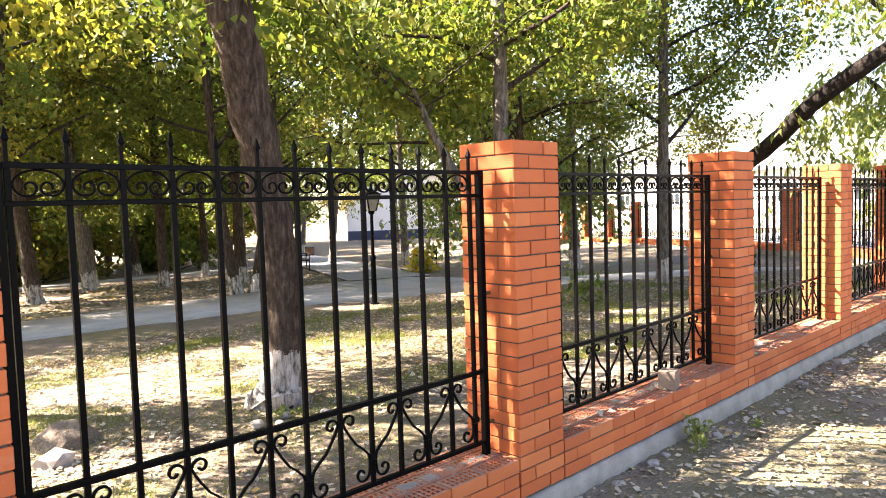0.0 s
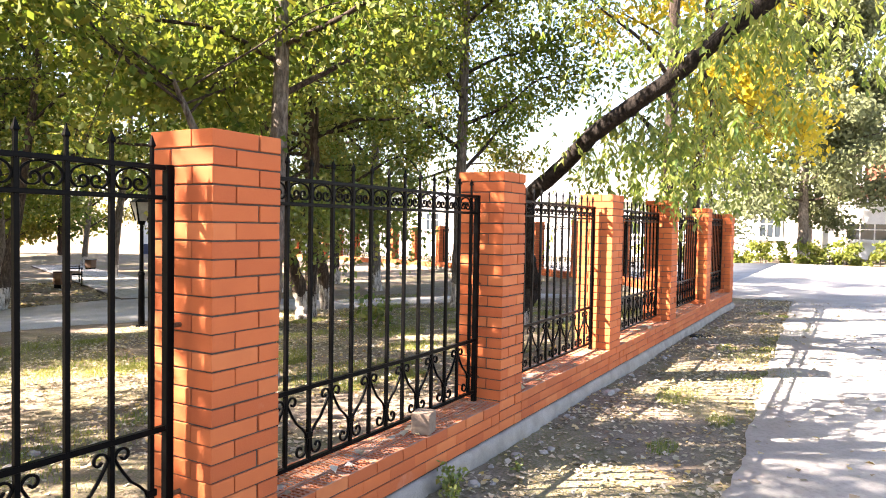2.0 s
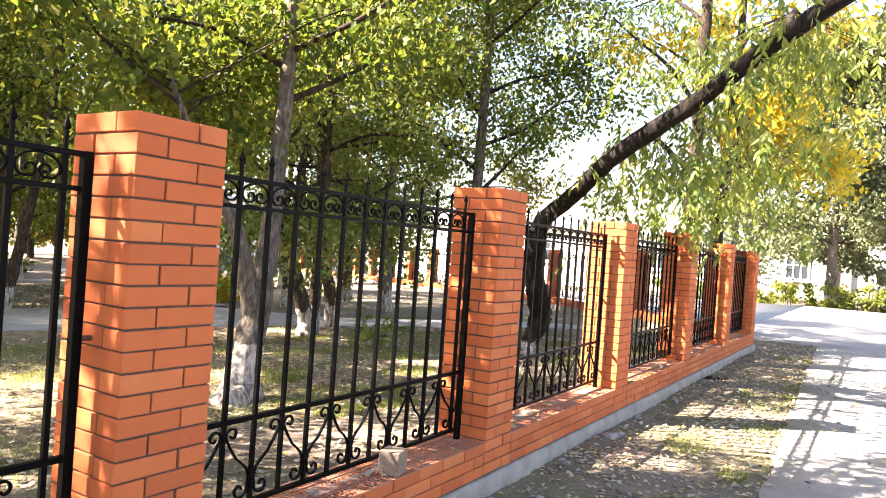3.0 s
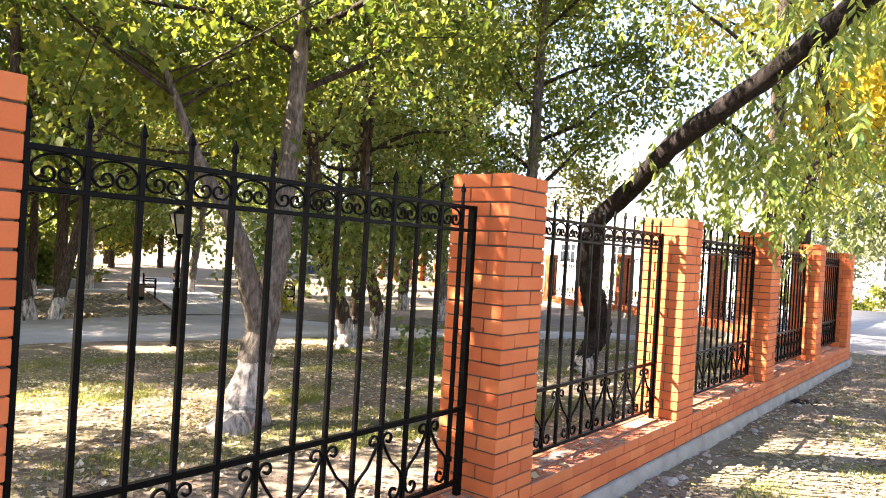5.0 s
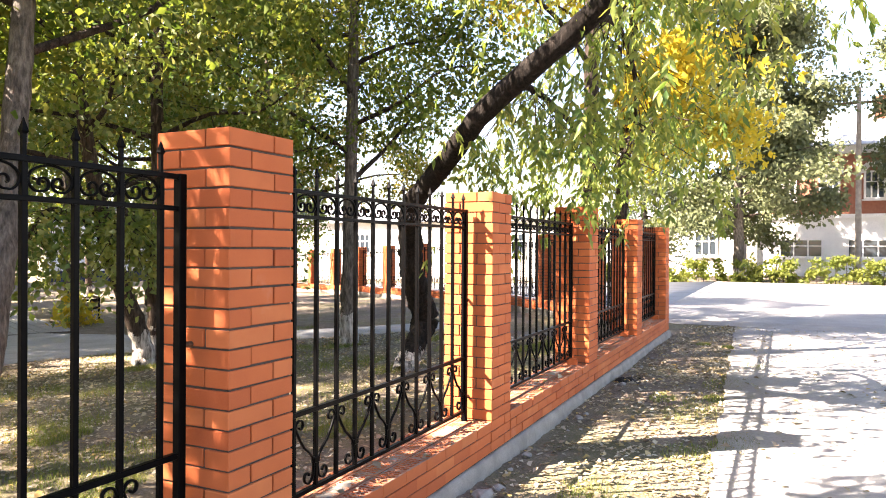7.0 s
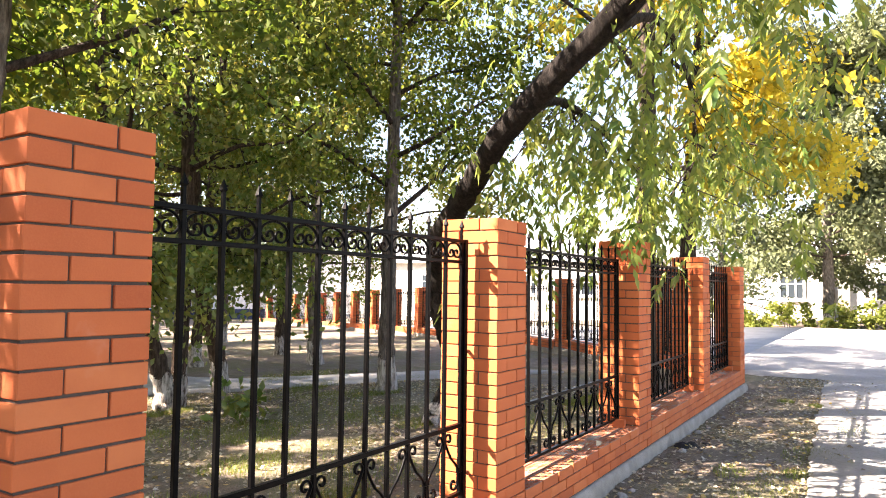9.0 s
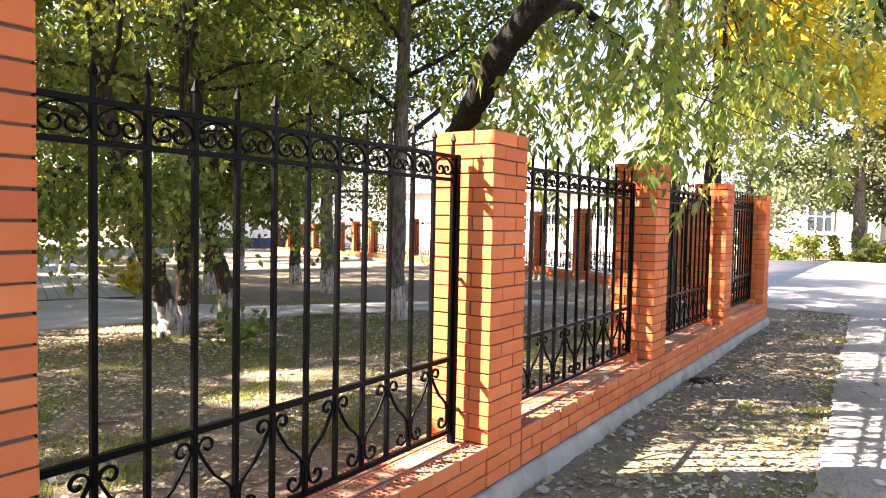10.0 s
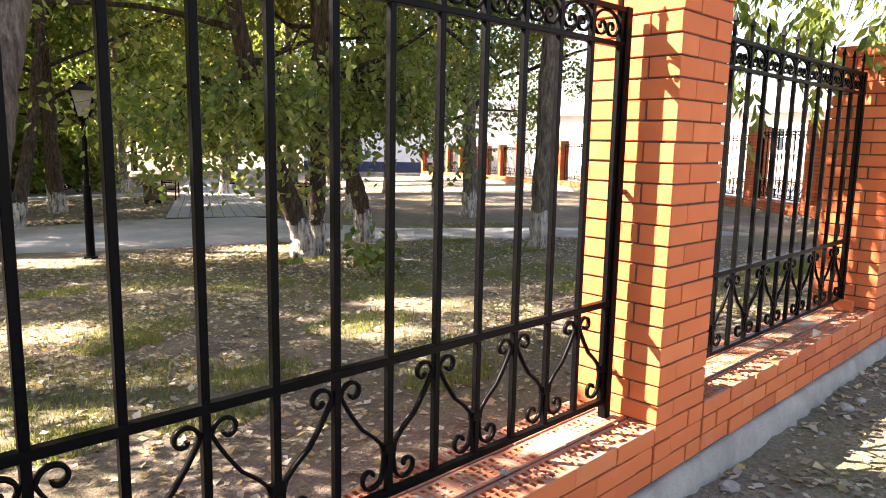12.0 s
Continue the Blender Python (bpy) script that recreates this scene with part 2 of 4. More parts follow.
def tube(points, radii, sides=8, knobbly=0.0, rng=None):
    """Verts and quads of a tapered tube along points."""
    pts = np.asarray(points, float)
    tang = np.gradient(pts, axis=0)
    tang /= np.linalg.norm(tang, axis=1)[:, None]
    ref = np.array([0.31, 0.95, 0.05]) if abs(tang[0][2]) > 0.5 else np.array([0, 0, 1.0])
    u = np.cross(tang, ref)
    u /= np.linalg.norm(u, axis=1)[:, None]
    v = np.cross(tang, u)
    a = np.linspace(0, 2 * math.pi, sides, endpoint=False)
    r = np.asarray(radii)[:, None] * np.ones(sides)[None]
    if knobbly:
        r = r * (1 + knobbly * rng.normal(size=r.shape))
    vs = pts[:, None] + r[..., None] * (np.cos(a)[None, :, None] * u[:, None] + np.sin(a)[None, :, None] * v[:, None])
    n = len(pts)
    i, j = np.meshgrid(np.arange(n - 1), np.arange(sides), indexing="ij")
    f = np.stack([i * sides + j, i * sides + (j + 1) % sides, (i + 1) * sides + (j + 1) % sides, (i + 1) * sides + j], -1).reshape(-1, 4)
    return vs.reshape(-1, 3), f


def joined(pieces):
    vs, fs, o = [], [], 0
    for v, f in pieces:
        vs.append(v)
        fs.append(f + o)
        o += len(v)
    return np.concatenate(vs), np.concatenate(fs)


def smooth_path(points, n):
    """Catmull-Rom through the points."""
    p = np.asarray(points, float)
    p = np.vstack([2 * p[0] - p[1], p, 2 * p[-1] - p[-2]])
    out = []
    for t in np.linspace(0, len(p) - 3 - 1e-6, n):
        i, s = int(t), t - int(t)
        a, b, c, d = p[i:i + 4]
        out.append(0.5 * (2 * b + (c - a) * s + (2 * a - 5 * b + 4 * c - d) * s * s + (3 * b - a - 3 * c + d) * s ** 3))
    return np.array(out)

# ---- ground, road, paths ----
GROUND = 0.08


def park_drop(x, y):
    """The land falls gently and evenly away behind the fence."""
    return -0.033 * np.clip(y - 1.0, 0, 44) + 0 * x


def park_level(x, y):
    return GROUND + float(park_drop(x, y))


def ground_height(x, y):
    near = np.clip(1 - np.abs(y + 0.5) / 2.2, 0, 1) * 0.035
    return GROUND + park_drop(x, y) + near + 0.012 * np.sin(x * 1.7 + 0.6 * y) * np.cos(y * 1.3) + 0.006 * np.sin(x * 5.1) * np.sin(y * 4.3 + x)


def grid_sheet(name, xs, ys, height, material):
    X, Y = np.meshgrid(xs, ys, indexing="ij")
    v = np.stack([X, Y, height(X, Y)], -1).reshape(-1, 3)
    n, m = len(xs), len(ys)
    i, j = np.meshgrid(np.arange(n - 1), np.arange(m - 1), indexing="ij")
    f = np.stack([i * m + j, (i + 1) * m + j, (i + 1) * m + j + 1, i * m + j + 1], -1).reshape(-1, 4)
    return new(name, arrays_mesh(name, v, f, material, True))


xs = np.concatenate([[-900, -300, -100, -40], np.arange(-14, 20, 0.2), [22, 24, 27, 30, 40, 100, 300, 900]])
ys = np.concatenate([[-900, -300, -100, -30, -10], np.arange(-5, 16, 0.2), [17, 18, 20, 22, 24, 28, 32, 36, 40, 100, 300, 900]])
tagged(grid_sheet("ground", xs, ys, ground_height, M_EARTH), "bare brown earth with thin grass and dry leaves", "ground", kind="structure")


def strip(name, line, thick, z, material, label, category, ragged=0.0, seed=1):
    """A flat slab along a line of (x, y_low, y_high) rows."""
    rng = np.random.default_rng(seed)
    pts = np.array(line, float)
    n = max(2, int((pts[-1, 0] - pts[0, 0]) / 0.12))
    x = np.linspace(pts[0, 0], pts[-1, 0], n)
    lo, hi = np.interp(x, pts[:, 0], pts[:, 1]), np.interp(x, pts[:, 0], pts[:, 2])
    if ragged:
        w = rng.normal(size=n)
        w = np.convolve(w, np.ones(5) / 5, "same") + 0.35 * rng.normal(size=n)
        lo, hi = lo + ragged * w, hi + ragged * np.roll(w, 17)
    zl, zh = z + park_drop(x, lo), z + park_drop(x, hi)
    v = np.concatenate([np.stack([x, lo, zl - thick], -1), np.stack([x, lo, zl], -1), np.stack([x, hi, zh], -1), np.stack([x, hi, zh - thick], -1)])
    i = np.arange(n - 1)
    f = np.concatenate([np.stack([i + k * n, i + 1 + k * n, i + 1 + (k + 1) * n, i + (k + 1) * n], -1) for k in range(3)])
    return tagged(new(name, arrays_mesh(name, v, f[:, ::-1], material)), label, category, kind="structure")


strip("road", [(-30, -6.6, -1.95), (-4, -6.6, -1.75), (4, -6.6, -1.55), (8.3, -6.6, -1.32), (14.6, -6.6, -1.07), (17, -6.6, -0.95)], 0.3, 0.128, M_ROAD, "pale worn asphalt road in broken sun and shade", "road", 0.035, 3)
strip("road_crossing", [(16.0, -60, 0.0), (17.0, -60, 1.0), (36.5, -60, 1.0)], 0.3, 0.132, M_ROAD, "pale sunlit asphalt road across the end of the fence", "road", 0.02, 4)
strip("road_side", [(16.9, 0.99, 1.05), (20.6, 0.99, 4.2), (29.4, 0.99, 17.2), (36.5, 0.99, 29.5)], 0.3, 0.132, M_ROAD, "pale sunlit asphalt road beside the side fence", "road", 0.02, 9)
strip("pavement", [(-14, 11.2, 13.9), (2, 10.8, 13.95), (5.6, 10.15, 14.15), (7.6, 9.25, 14.2), (9.0, 8.5, 14.3), (10.3, 7.5, 14.1), (10.9, 7.0, 13.2), (11.3, 6.7, 9.0), (12.5, 5.85, 7.85), (13.8, 4.8, 6.55), (15.2, 3.6, 5.3)], 0.2, 0.118, M_PATH, "grey asphalt park path with leaf shadows", "pavement", 0.03, 5)
strip("pavement_far", [(-14, 26.2, 27.6), (4, 25.8, 27.2), (14, 25.2, 26.8)], 0.2, 0.125, M_PATH, "narrow grey park path in shade", "pavement", 0.03, 6)

# paved walk leading away from the junction, of small concrete pavers
walk_way = tagged(new("pavement_walk", mesh_of(boxed(-1.25, 1.25, 0, 30, -0.3, 0.0), "walk_bed", M_MORTAR)), "grey concrete paver walk leading into the park", "pavement", kind="structure")
walk_way.matrix_world = pose(10.4, 13.45, 0.125 + float(park_drop(10.4, 13.45)), -1.72, 0, -25)
bm = bmesh.new()
box(bm, -0.116, 0.116, -0.118, 0.118, 0, 0.018, 0.004)
paver_mesh = mesh_of(bm, "paver", M_PAVER)
for i in range(10):
    for j in range(30):
        pv = new("paver", paver_mesh)
        pv.parent = walk_way
        pv.location = (-1.125 + i * 0.25, 0.2 + j * 0.252, 0.0)
vs, fs = [], []
for i in range(10):
    for j in range(30, 118):
        x, y = -1.125 + i * 0.25, 0.2 + j * 0.252
        fs.append(np.array([[0, 1, 2, 3]]) + 4 * len(vs))
        vs.append(np.array([[x - 0.116, y - 0.118, 0.018], [x + 0.116, y - 0.118, 0.018], [x + 0.116, y + 0.118, 0.018], [x - 0.116, y + 0.118, 0.018]]))
far_pavers = tagged(part("far_pavers", arrays_mesh("far_pavers", np.concatenate(vs), np.concatenate(fs), M_PAVER), None, walk_way), kind="stuff")

# ---- the fence ----
PILLARS = [-2.68, 0.0, 2.68, 5.325, 8.115, 10.85, 13.53]
PILLAR_TOPS = [2.12, 2.12, 2.15, 2.1, 2.148, 2.114, 2.075]
COURSE, FOOT_TOP, COURSES = 0.0755, 0.2315, 25
LEDGE = FOOT_TOP + 3 * COURSE - 0.005


def brick_mesh(name, lx, ly, holes=False):
    bm = bmesh.new()
    box(bm, -lx / 2, lx / 2, -ly / 2, ly / 2, 0, 0.0685, 0.0025)
    if holes:
        top = max(bm.faces, key=lambda f: f.calc_center_median().z)
        bmesh.ops.delete(bm, geom=[top], context="FACES_ONLY")
        xs = [-lx / 2 + 0.0025]
        n = max(3, int(lx / 0.033))
        pitch = (lx - 0.03) / n
        for i in range(n):
            xs += [-lx / 2 + 0.015 + pitch * (i + 0.22), -lx / 2 + 0.015 + pitch * (i + 0.78)]
        xs.append(lx / 2 - 0.0025)
        ys = [-ly / 2 + 0.0025, -0.045, -0.018, -0.0125, 0.0125, 0.018, 0.045, ly / 2 - 0.0025]
        g = [[bm.verts.new((x, y, 0.0685)) for y in ys] for x in xs]
        for i in range(len(xs) - 1):
            for j in range(len(ys) - 1):
                q = [g[i][j], g[i + 1][j], g[i + 1][j + 1], g[i][j + 1]]
                if i % 2 == 1 and j % 2 == 1:
                    d = [bm.verts.new((v.co.x, v.co.y, 0.035)) for v in q]
                    for a in range(4):
                        bm.faces.new((q[a], d[a], d[(a + 1) % 4], q[(a + 1) % 4]))
                    bm.faces.new(d)
                else:
                    bm.faces.new(q)
        bmesh.ops.remove_doubles(bm, verts=bm.verts, dist=1e-5)
        bmesh.ops.recalc_face_normals(bm, faces=bm.faces)
    return mesh_of(bm, name, M_LEDGE_BRICK if holes else M_BRICK)


BRICKS = [brick_mesh("brick", 0.253, 0.12)]
HALF = brick_mesh("half_brick", 0.12, 0.12)
HOLED = brick_mesh("holed_brick", 0.247, 0.12, True)
HOLED_HALF = brick_mesh("holed_half_brick", 0.12, 0.12, True)
rng_b = random.Random(5)


def lay(me, parent, x, y, z, turn=0.0, name="brick"):
    ob = new(name, me)
    ob.parent = parent
    ob.location = (x + rng_b.uniform(-0.0015, 0.0015), y + rng_b.uniform(-0.0022, 0.0022), z + rng_b.uniform(-0.001, 0.001))
    ob.rotation_euler = (rng_b.uniform(-0.004, 0.004), rng_b.uniform(-0.003, 0.003), turn + rng_b.uniform(-0.006, 0.006) + (math.pi if rng_b.random() < 0.5 else 0))
    return ob


# places of the four bricks of a course, and of the course above it
PINWHEEL = [((0.125, 0.06, 0), (0.32, 0.125, 1), (0.255, 0.32, 0), (0.06, 0.255, 1)), ((0.06, 0.125, 1), (0.255, 0.06, 0), (0.32, 0.255, 1), (0.125, 0.32, 0))]


def brick_pillar(x, y, top, label, group):
    root = thing("brick_pillar", label, "brick pillar", (x, y, FOOT_TOP), group)
    pitch = (top - FOOT_TOP + 0.01) / COURSES
    core = boxed(0.009, 0.371, 0.009, 0.371, -0.01, COURSES * pitch - 0.012)
    part("mortar", core, M_MORTAR, root, "dark recessed mortar joints")
    for c in range(COURSES):
        for bx, by, t in PINWHEEL[c % 2]:
            lay(BRICKS[0], root, bx, by, c * pitch, t * math.pi / 2)
    return root


PILLAR_LABELS = {3: "square orange brick pillar, one side in bright sun", 6: "end pillar of orange brick beside the road crossing"}
for i, x in enumerate(PILLARS):
    brick_pillar(x, 0, PILLAR_TOPS[i], PILLAR_LABELS.get(i, "square orange brick pillar in shade on a concrete footing"), "brick pillars of the fence")


def low_wall(x0, x1):
    root = thing("low_brick_wall", "low orange brick wall topped with open holed bricks", "brick wall", (x0, 0, FOOT_TOP), "low walls of the fence")
    w = x1 - x0
    bm = boxed(0.0, w, 0.009, 0.371, -0.01, 3 * COURSE - 0.05)
    box(bm, 0.0, w, 0.116, 0.145, 0, 3 * COURSE - 0.012)
    box(bm, 0.0, w, 0.238, 0.262, 0, 3 * COURSE - 0.012)
    part("mortar", bm, M_MORTAR, root, "dark recessed mortar joints")
    rng = np.random.default_rng(int(100 + x0 * 10))
    n = int(w / 0.03)
    xx = np.linspace(0, w, n)
    half = 0.035 + 0.015 * np.sin(xx * 9 + x0) + 0.015 * rng.normal(size=n)
    top = 3 * COURSE - 0.008 + (0.005 * np.sin(xx * 7.3 + 2 * x0) * np.sin(xx * 2.9 + x0) + 0.002 * rng.normal(size=n) - 0.001)
    vv = np.stack([np.stack([xx, 0.19 - half, 0 * xx + 3 * COURSE - 0.012], -1), np.stack([xx, 0.19 - half * 0.6, top], -1), np.stack([xx, 0.19 + half * 0.6, top], -1), np.stack([xx, 0.19 + half, 0 * xx + 3 * COURSE - 0.012], -1)], 1)
    a, b = np.meshgrid(np.arange(n - 1), np.arange(3), indexing="ij")
    part("mortar_bed", arrays_mesh("mortar_bed", vv.reshape(-1, 3), np.stack([a * 4 + b, (a + 1) * 4 + b, (a + 1) * 4 + b + 1, a * 4 + b + 1], -1).reshape(-1, 4), M_MORTAR_PALE), None, root, "uneven grey mortar bed under the panel")
    pitch = (w - 0.008) / 9
    for c in range(3):
        rows = (0.06, 0.19, 0.32) if c == 2 else (0.06, 0.32)
        for r, y in enumerate(rows):
            odd = (c + (r if c == 2 else 0)) % 2
            spots = [(pitch * (i + 0.5), 0) for i in range(9)] if not odd else [(pitch * 0.25, 1)] + [(pitch * (i + 1), 0) for i in range(8)] + [(pitch * 8.75, 1)]
            for x, half in spots:
                me = (HOLED_HALF if half else HOLED) if c == 2 else (HALF if half else BRICKS[0])
                lay(me, root, x + 0.004, y, c * COURSE)
    return root


for a, b in zip(PILLARS, PILLARS[1:]):
    low_wall(a + 0.386, b - 0.006)

# concrete footing, with a rough top edge and face
rng_f = np.random.default_rng(8)
xs = np.arange(-2.74, 13.98, 0.06)
prof = [(-0.045, -0.3), (-0.04, 0.1), (-0.034, 0.16), (-0.02, 0.215), (0.004, FOOT_TOP - 0.012), (0.2, FOOT_TOP - 0.012), (0.40, FOOT_TOP - 0.012), (0.43, 0.1), (0.43, -0.3)]
V = np.array([[(x, y + (0.007 * rng_f.normal() if 0 < k < 4 else 0), z + (0.004 * rng_f.normal() if 1 < k < 4 else 0)) for k, (y, z) in enumerate(prof)] for x in xs])
n, m = len(xs), len(prof)
i, j = np.meshgrid(np.arange(n - 1), np.arange(m - 1), indexing="ij")
F = np.stack([i * m + j, (i + 1) * m + j, (i + 1) * m + j + 1, i * m + j + 1], -1).reshape(-1, 4)
tagged(new("footing", arrays_mesh("footing", V.reshape(-1, 3), F, M_CONCRETE, True)), "rough grey concrete footing under the fence", "footing", kind="structure")


# ---- wrought iron panels ----
def ribbon(path, w, d):
    """A flat bar of width w (in the plane of x and z) and depth d along a path in x and z."""
    p = np.asarray(path, float)
    t = np.gradient(p, axis=0)
    t /= np.linalg.norm(t, axis=1)[:, None]
    nrm = np.stack([-t[:, 1], t[:, 0]], -1)
    ring = []
    for s, e in ((1, 1), (-1, 1), (-1, -1), (1, -1)):
        q = p + nrm * s * w / 2
        ring.append(np.stack([q[:, 0], np.full(len(q), e * d / 2), q[:, 1]], -1))
    v = np.stack(ring, 1)
    k = len(p)
    i, j = np.meshgrid(np.arange(k - 1), np.arange(4), indexing="ij")
    f = np.stack([i * 4 + j, i * 4 + (j + 1) % 4, (i + 1) * 4 + (j + 1) % 4, (i + 1) * 4 + j], -1).reshape(-1, 4)
    f = np.concatenate([f, [[0, 1, 2, 3], [4 * k - 1, 4 * k - 2, 4 * k - 3, 4 * k - 4]]])
    return v.reshape(-1, 3), f


def spiral(cx, cz, r0, r1, a0, a1, n=22):
    a = np.linspace(a0, a1, n)
    r = np.linspace(r0, r1, n)
    return np.stack([cx + r * np.cos(a), cz + r * np.sin(a)], -1)


def frieze_mesh(cell, h):
    """Ram's horn ring: an arc over the top whose ends curl in to the middle."""
    w = (cell - 0.026) / 2
    a = np.linspace(-0.5 * math.pi - 0.35, -1.5 * math.pi, 16)
    left = np.stack([w * np.cos(a), (h / 2) * np.sin(a)], -1)
    hook = spiral(-w * 0.37, -h * 0.10, w * 0.14, w * 0.36, 1.2 * math.pi, -0.6 * math.pi, 16)
    path_l = np.concatenate([hook, left[2:]])
    mirrored = path_l[::-1] * np.array([-1, 1])
    v, f = joined([ribbon(smooth_path(path_l, 44), 0.007, 0.012), ribbon(smooth_path(mirrored, 44), 0.007, 0.012)])
    return arrays_mesh("frieze_ring", v, f, M_IRON)


def scroll_mesh(cell, z0, z1, flip):
    """S scroll: a horn under the middle rail beside one bar, its stem crossing to the next bar and curling at the foot."""
    h = z1 - z0
    r = 0.036
    a = np.linspace(-0.9 * math.pi, 1.05 * math.pi, 26)
    rr = np.linspace(0.008, r, 26)
    top = np.stack([0.014 + r + rr * np.cos(a), z1 - 0.014 - r + rr * np.sin(a)], -1)
    stem = np.array([(0.030, z1 - 0.085), (cell * 0.45, z0 + h * 0.56), (cell - 0.036, z0 + h * 0.42), (cell - 0.017, z0 + h * 0.31), (cell - 0.019, z0 + h * 0.2)])
    rb = 0.042
    b = np.linspace(-0.05 * math.pi, -2.0 * math.pi, 26)
    rq = np.linspace(rb, 0.008, 26)
    foot = np.stack([cell - 0.022 - rb + rq * np.cos(b), z0 + 0.012 + rb + rq * np.sin(b)], -1)
    path = smooth_path(np.concatenate([top, stem, foot]), 90)
    if flip:
        path = path * np.array([-1, 1])
    v, f = ribbon(path, 0.009, 0.013)
    return arrays_mesh("scroll", v, f, M_IRON)


BAR_PITCH = 0.1745
Z_TOP, Z_SECOND, Z_MID, Z_LOW = 1.962, 1.842, 0.905, 0.522
RING = frieze_mesh(BAR_PITCH, Z_TOP - Z_SECOND - 0.026)
SCROLL = [scroll_mesh(BAR_PITCH, Z_LOW + 0.011, Z_MID - 0.012, s) for s in (False, True)]
bm = boxed(-0.01, 0.01, -0.01, 0.01, Z_LOW, Z_TOP, bevel=0.0015)
BAR = mesh_of(bm, "bar", M_IRON)
bm = bmesh.new()
for z0, z1, a, b in ((0.0, 0.075, 0.007, 0.007), (0.075, 0.083, 0.007, 0.012), (0.083, 0.125, 0.012, 0.001)):
    bmesh.ops.create_cone(bm, cap_ends=True, segments=4, radius1=a * 1.3, radius2=b * 1.3, depth=z1 - z0, matrix=Matrix.Translation((0, 0, Z_TOP + (z0 + z1) / 2)) @ Matrix.Rotation(math.pi / 4, 4, "Z"))
TIP = mesh_of(bm, "spear_tip", M_IRON)
COLLAR = mesh_of(boxed(-0.022, 0.022, -0.012, 0.012, Z_LOW + 0.118, Z_LOW + 0.148, bevel=0.003), "collar", M_IRON)
POST = mesh_of(boxed(-0.018, 0.018, -0.018, 0.018, LEDGE - 0.004, Z_TOP + 0.012, bevel=0.003), "post", M_IRON)
bm = bmesh.new()
bmesh.ops.create_cone(bm, cap_ends=True, segments=8, radius1=0.011, radius2=0.011, depth=0.06, matrix=Matrix.Rotation(math.pi / 2, 4, "Y"))
PIN = mesh_of(bm, "pin", M_RUST)


def iron_panel(left, right, gap):
    """A panel between two pillar faces, with its posts; gap sets the right post off from the last bar."""
    root = thing("iron_fence_panel", "black wrought iron fence panel with spear tips and scrolls", "fence panel", (0, 0.19, 0), "iron panels of the fence")
    x_post = right - 0.06
    b0 = x_post - 0.033 - gap
    pitch = (b0 - (left + 0.075)) / 12
    scale = pitch / BAR_PITCH
    for x in (x_post, left + 0.042):
        part("post", POST, None, root).location = (x, 0, 0)
        for z in (0.62, 1.32):
            part("pin", PIN, None, root, "rusty steel pin set in the brick").location = (x + (0.035 if x == x_post else -0.03), 0, z)
    for z, hh in ((Z_TOP, 0.010), (Z_SECOND, 0.009), (Z_MID, 0.0115), (Z_LOW, 0.010)):
        part("rail", boxed(left + 0.06, x_post - 0.019, -0.0135, 0.0135, z - hh, z + hh, bevel=0.002), M_IRON, root)
    for i in range(13):
        x = b0 - i * pitch
        part("bar", BAR, None, root).location = (x, 0, 0)
        part("spear_tip", TIP, None, root).location = (x, 0, 0)
        if i % 2 == 0:
            part("collar", COLLAR, None, root).location = (x, 0, 0)
    for i in range(12):
        xr, xl = b0 - i * pitch, b0 - (i + 1) * pitch
        r = part("frieze_ring", RING, None, root)
        r.location, r.scale = ((xr + xl) / 2, 0, (Z_TOP + Z_SECOND) / 2), (scale, 1, 1)
        # horns sit on bars 1, 3, 5, ...
        s = part("scroll", SCROLL[i % 2], None, root)
        s.location = (xr if i % 2 else xl, 0, 0)
        s.scale = (scale, 1, 1)
    return root


for i, (a, b) in enumerate(zip(PILLARS, PILLARS[1:])):
    iron_panel(a + 0.38, b, (0.045, 0.06, 0.0, 0.0, 0.0, 0.0)[i])

# ---- trees ----


def leaf_cloud(centres, radii, count, size, rng, droop=0.35, narrow=0.5):
    """Folded leaf blades scattered round the centres: verts and triangles."""
    idx = rng.integers(0, len(centres), count)
    d = rng.normal(size=(count, 3))
    d /= np.linalg.norm(d, axis=1)[:, None]
    pos = centres[idx] + d * (radii[idx] * rng.uniform(0.05, 1, count) ** 0.5)[:, None] * np.array([1, 1, 0.75])
    ax = rng.normal(size=(count, 3))
    ax[:, 2] -= droop * 2
    ax /= np.linalg.norm(ax, axis=1)[:, None]
    side = np.cross(ax, rng.normal(size=(count, 3)))
    side /= np.linalg.norm(side, axis=1)[:, None]
    up = np.cross(side, ax)
    s = size * rng.uniform(0.6, 1.3, count)[:, None]
    w = s * narrow * 0.5
    base, tip = pos, pos + ax * s
    mid = pos + ax * s * 0.45
    l, r = mid + side * w + up * w * 0.35, mid - side * w + up * w * 0.35
    v = np.stack([base, l, tip, r], 1).reshape(-1, 3)
    i = np.arange(count)[:, None] * 4
    return v, np.concatenate([i + np.array([[0, 1, 2]]), i + np.array([[0, 2, 3]])])


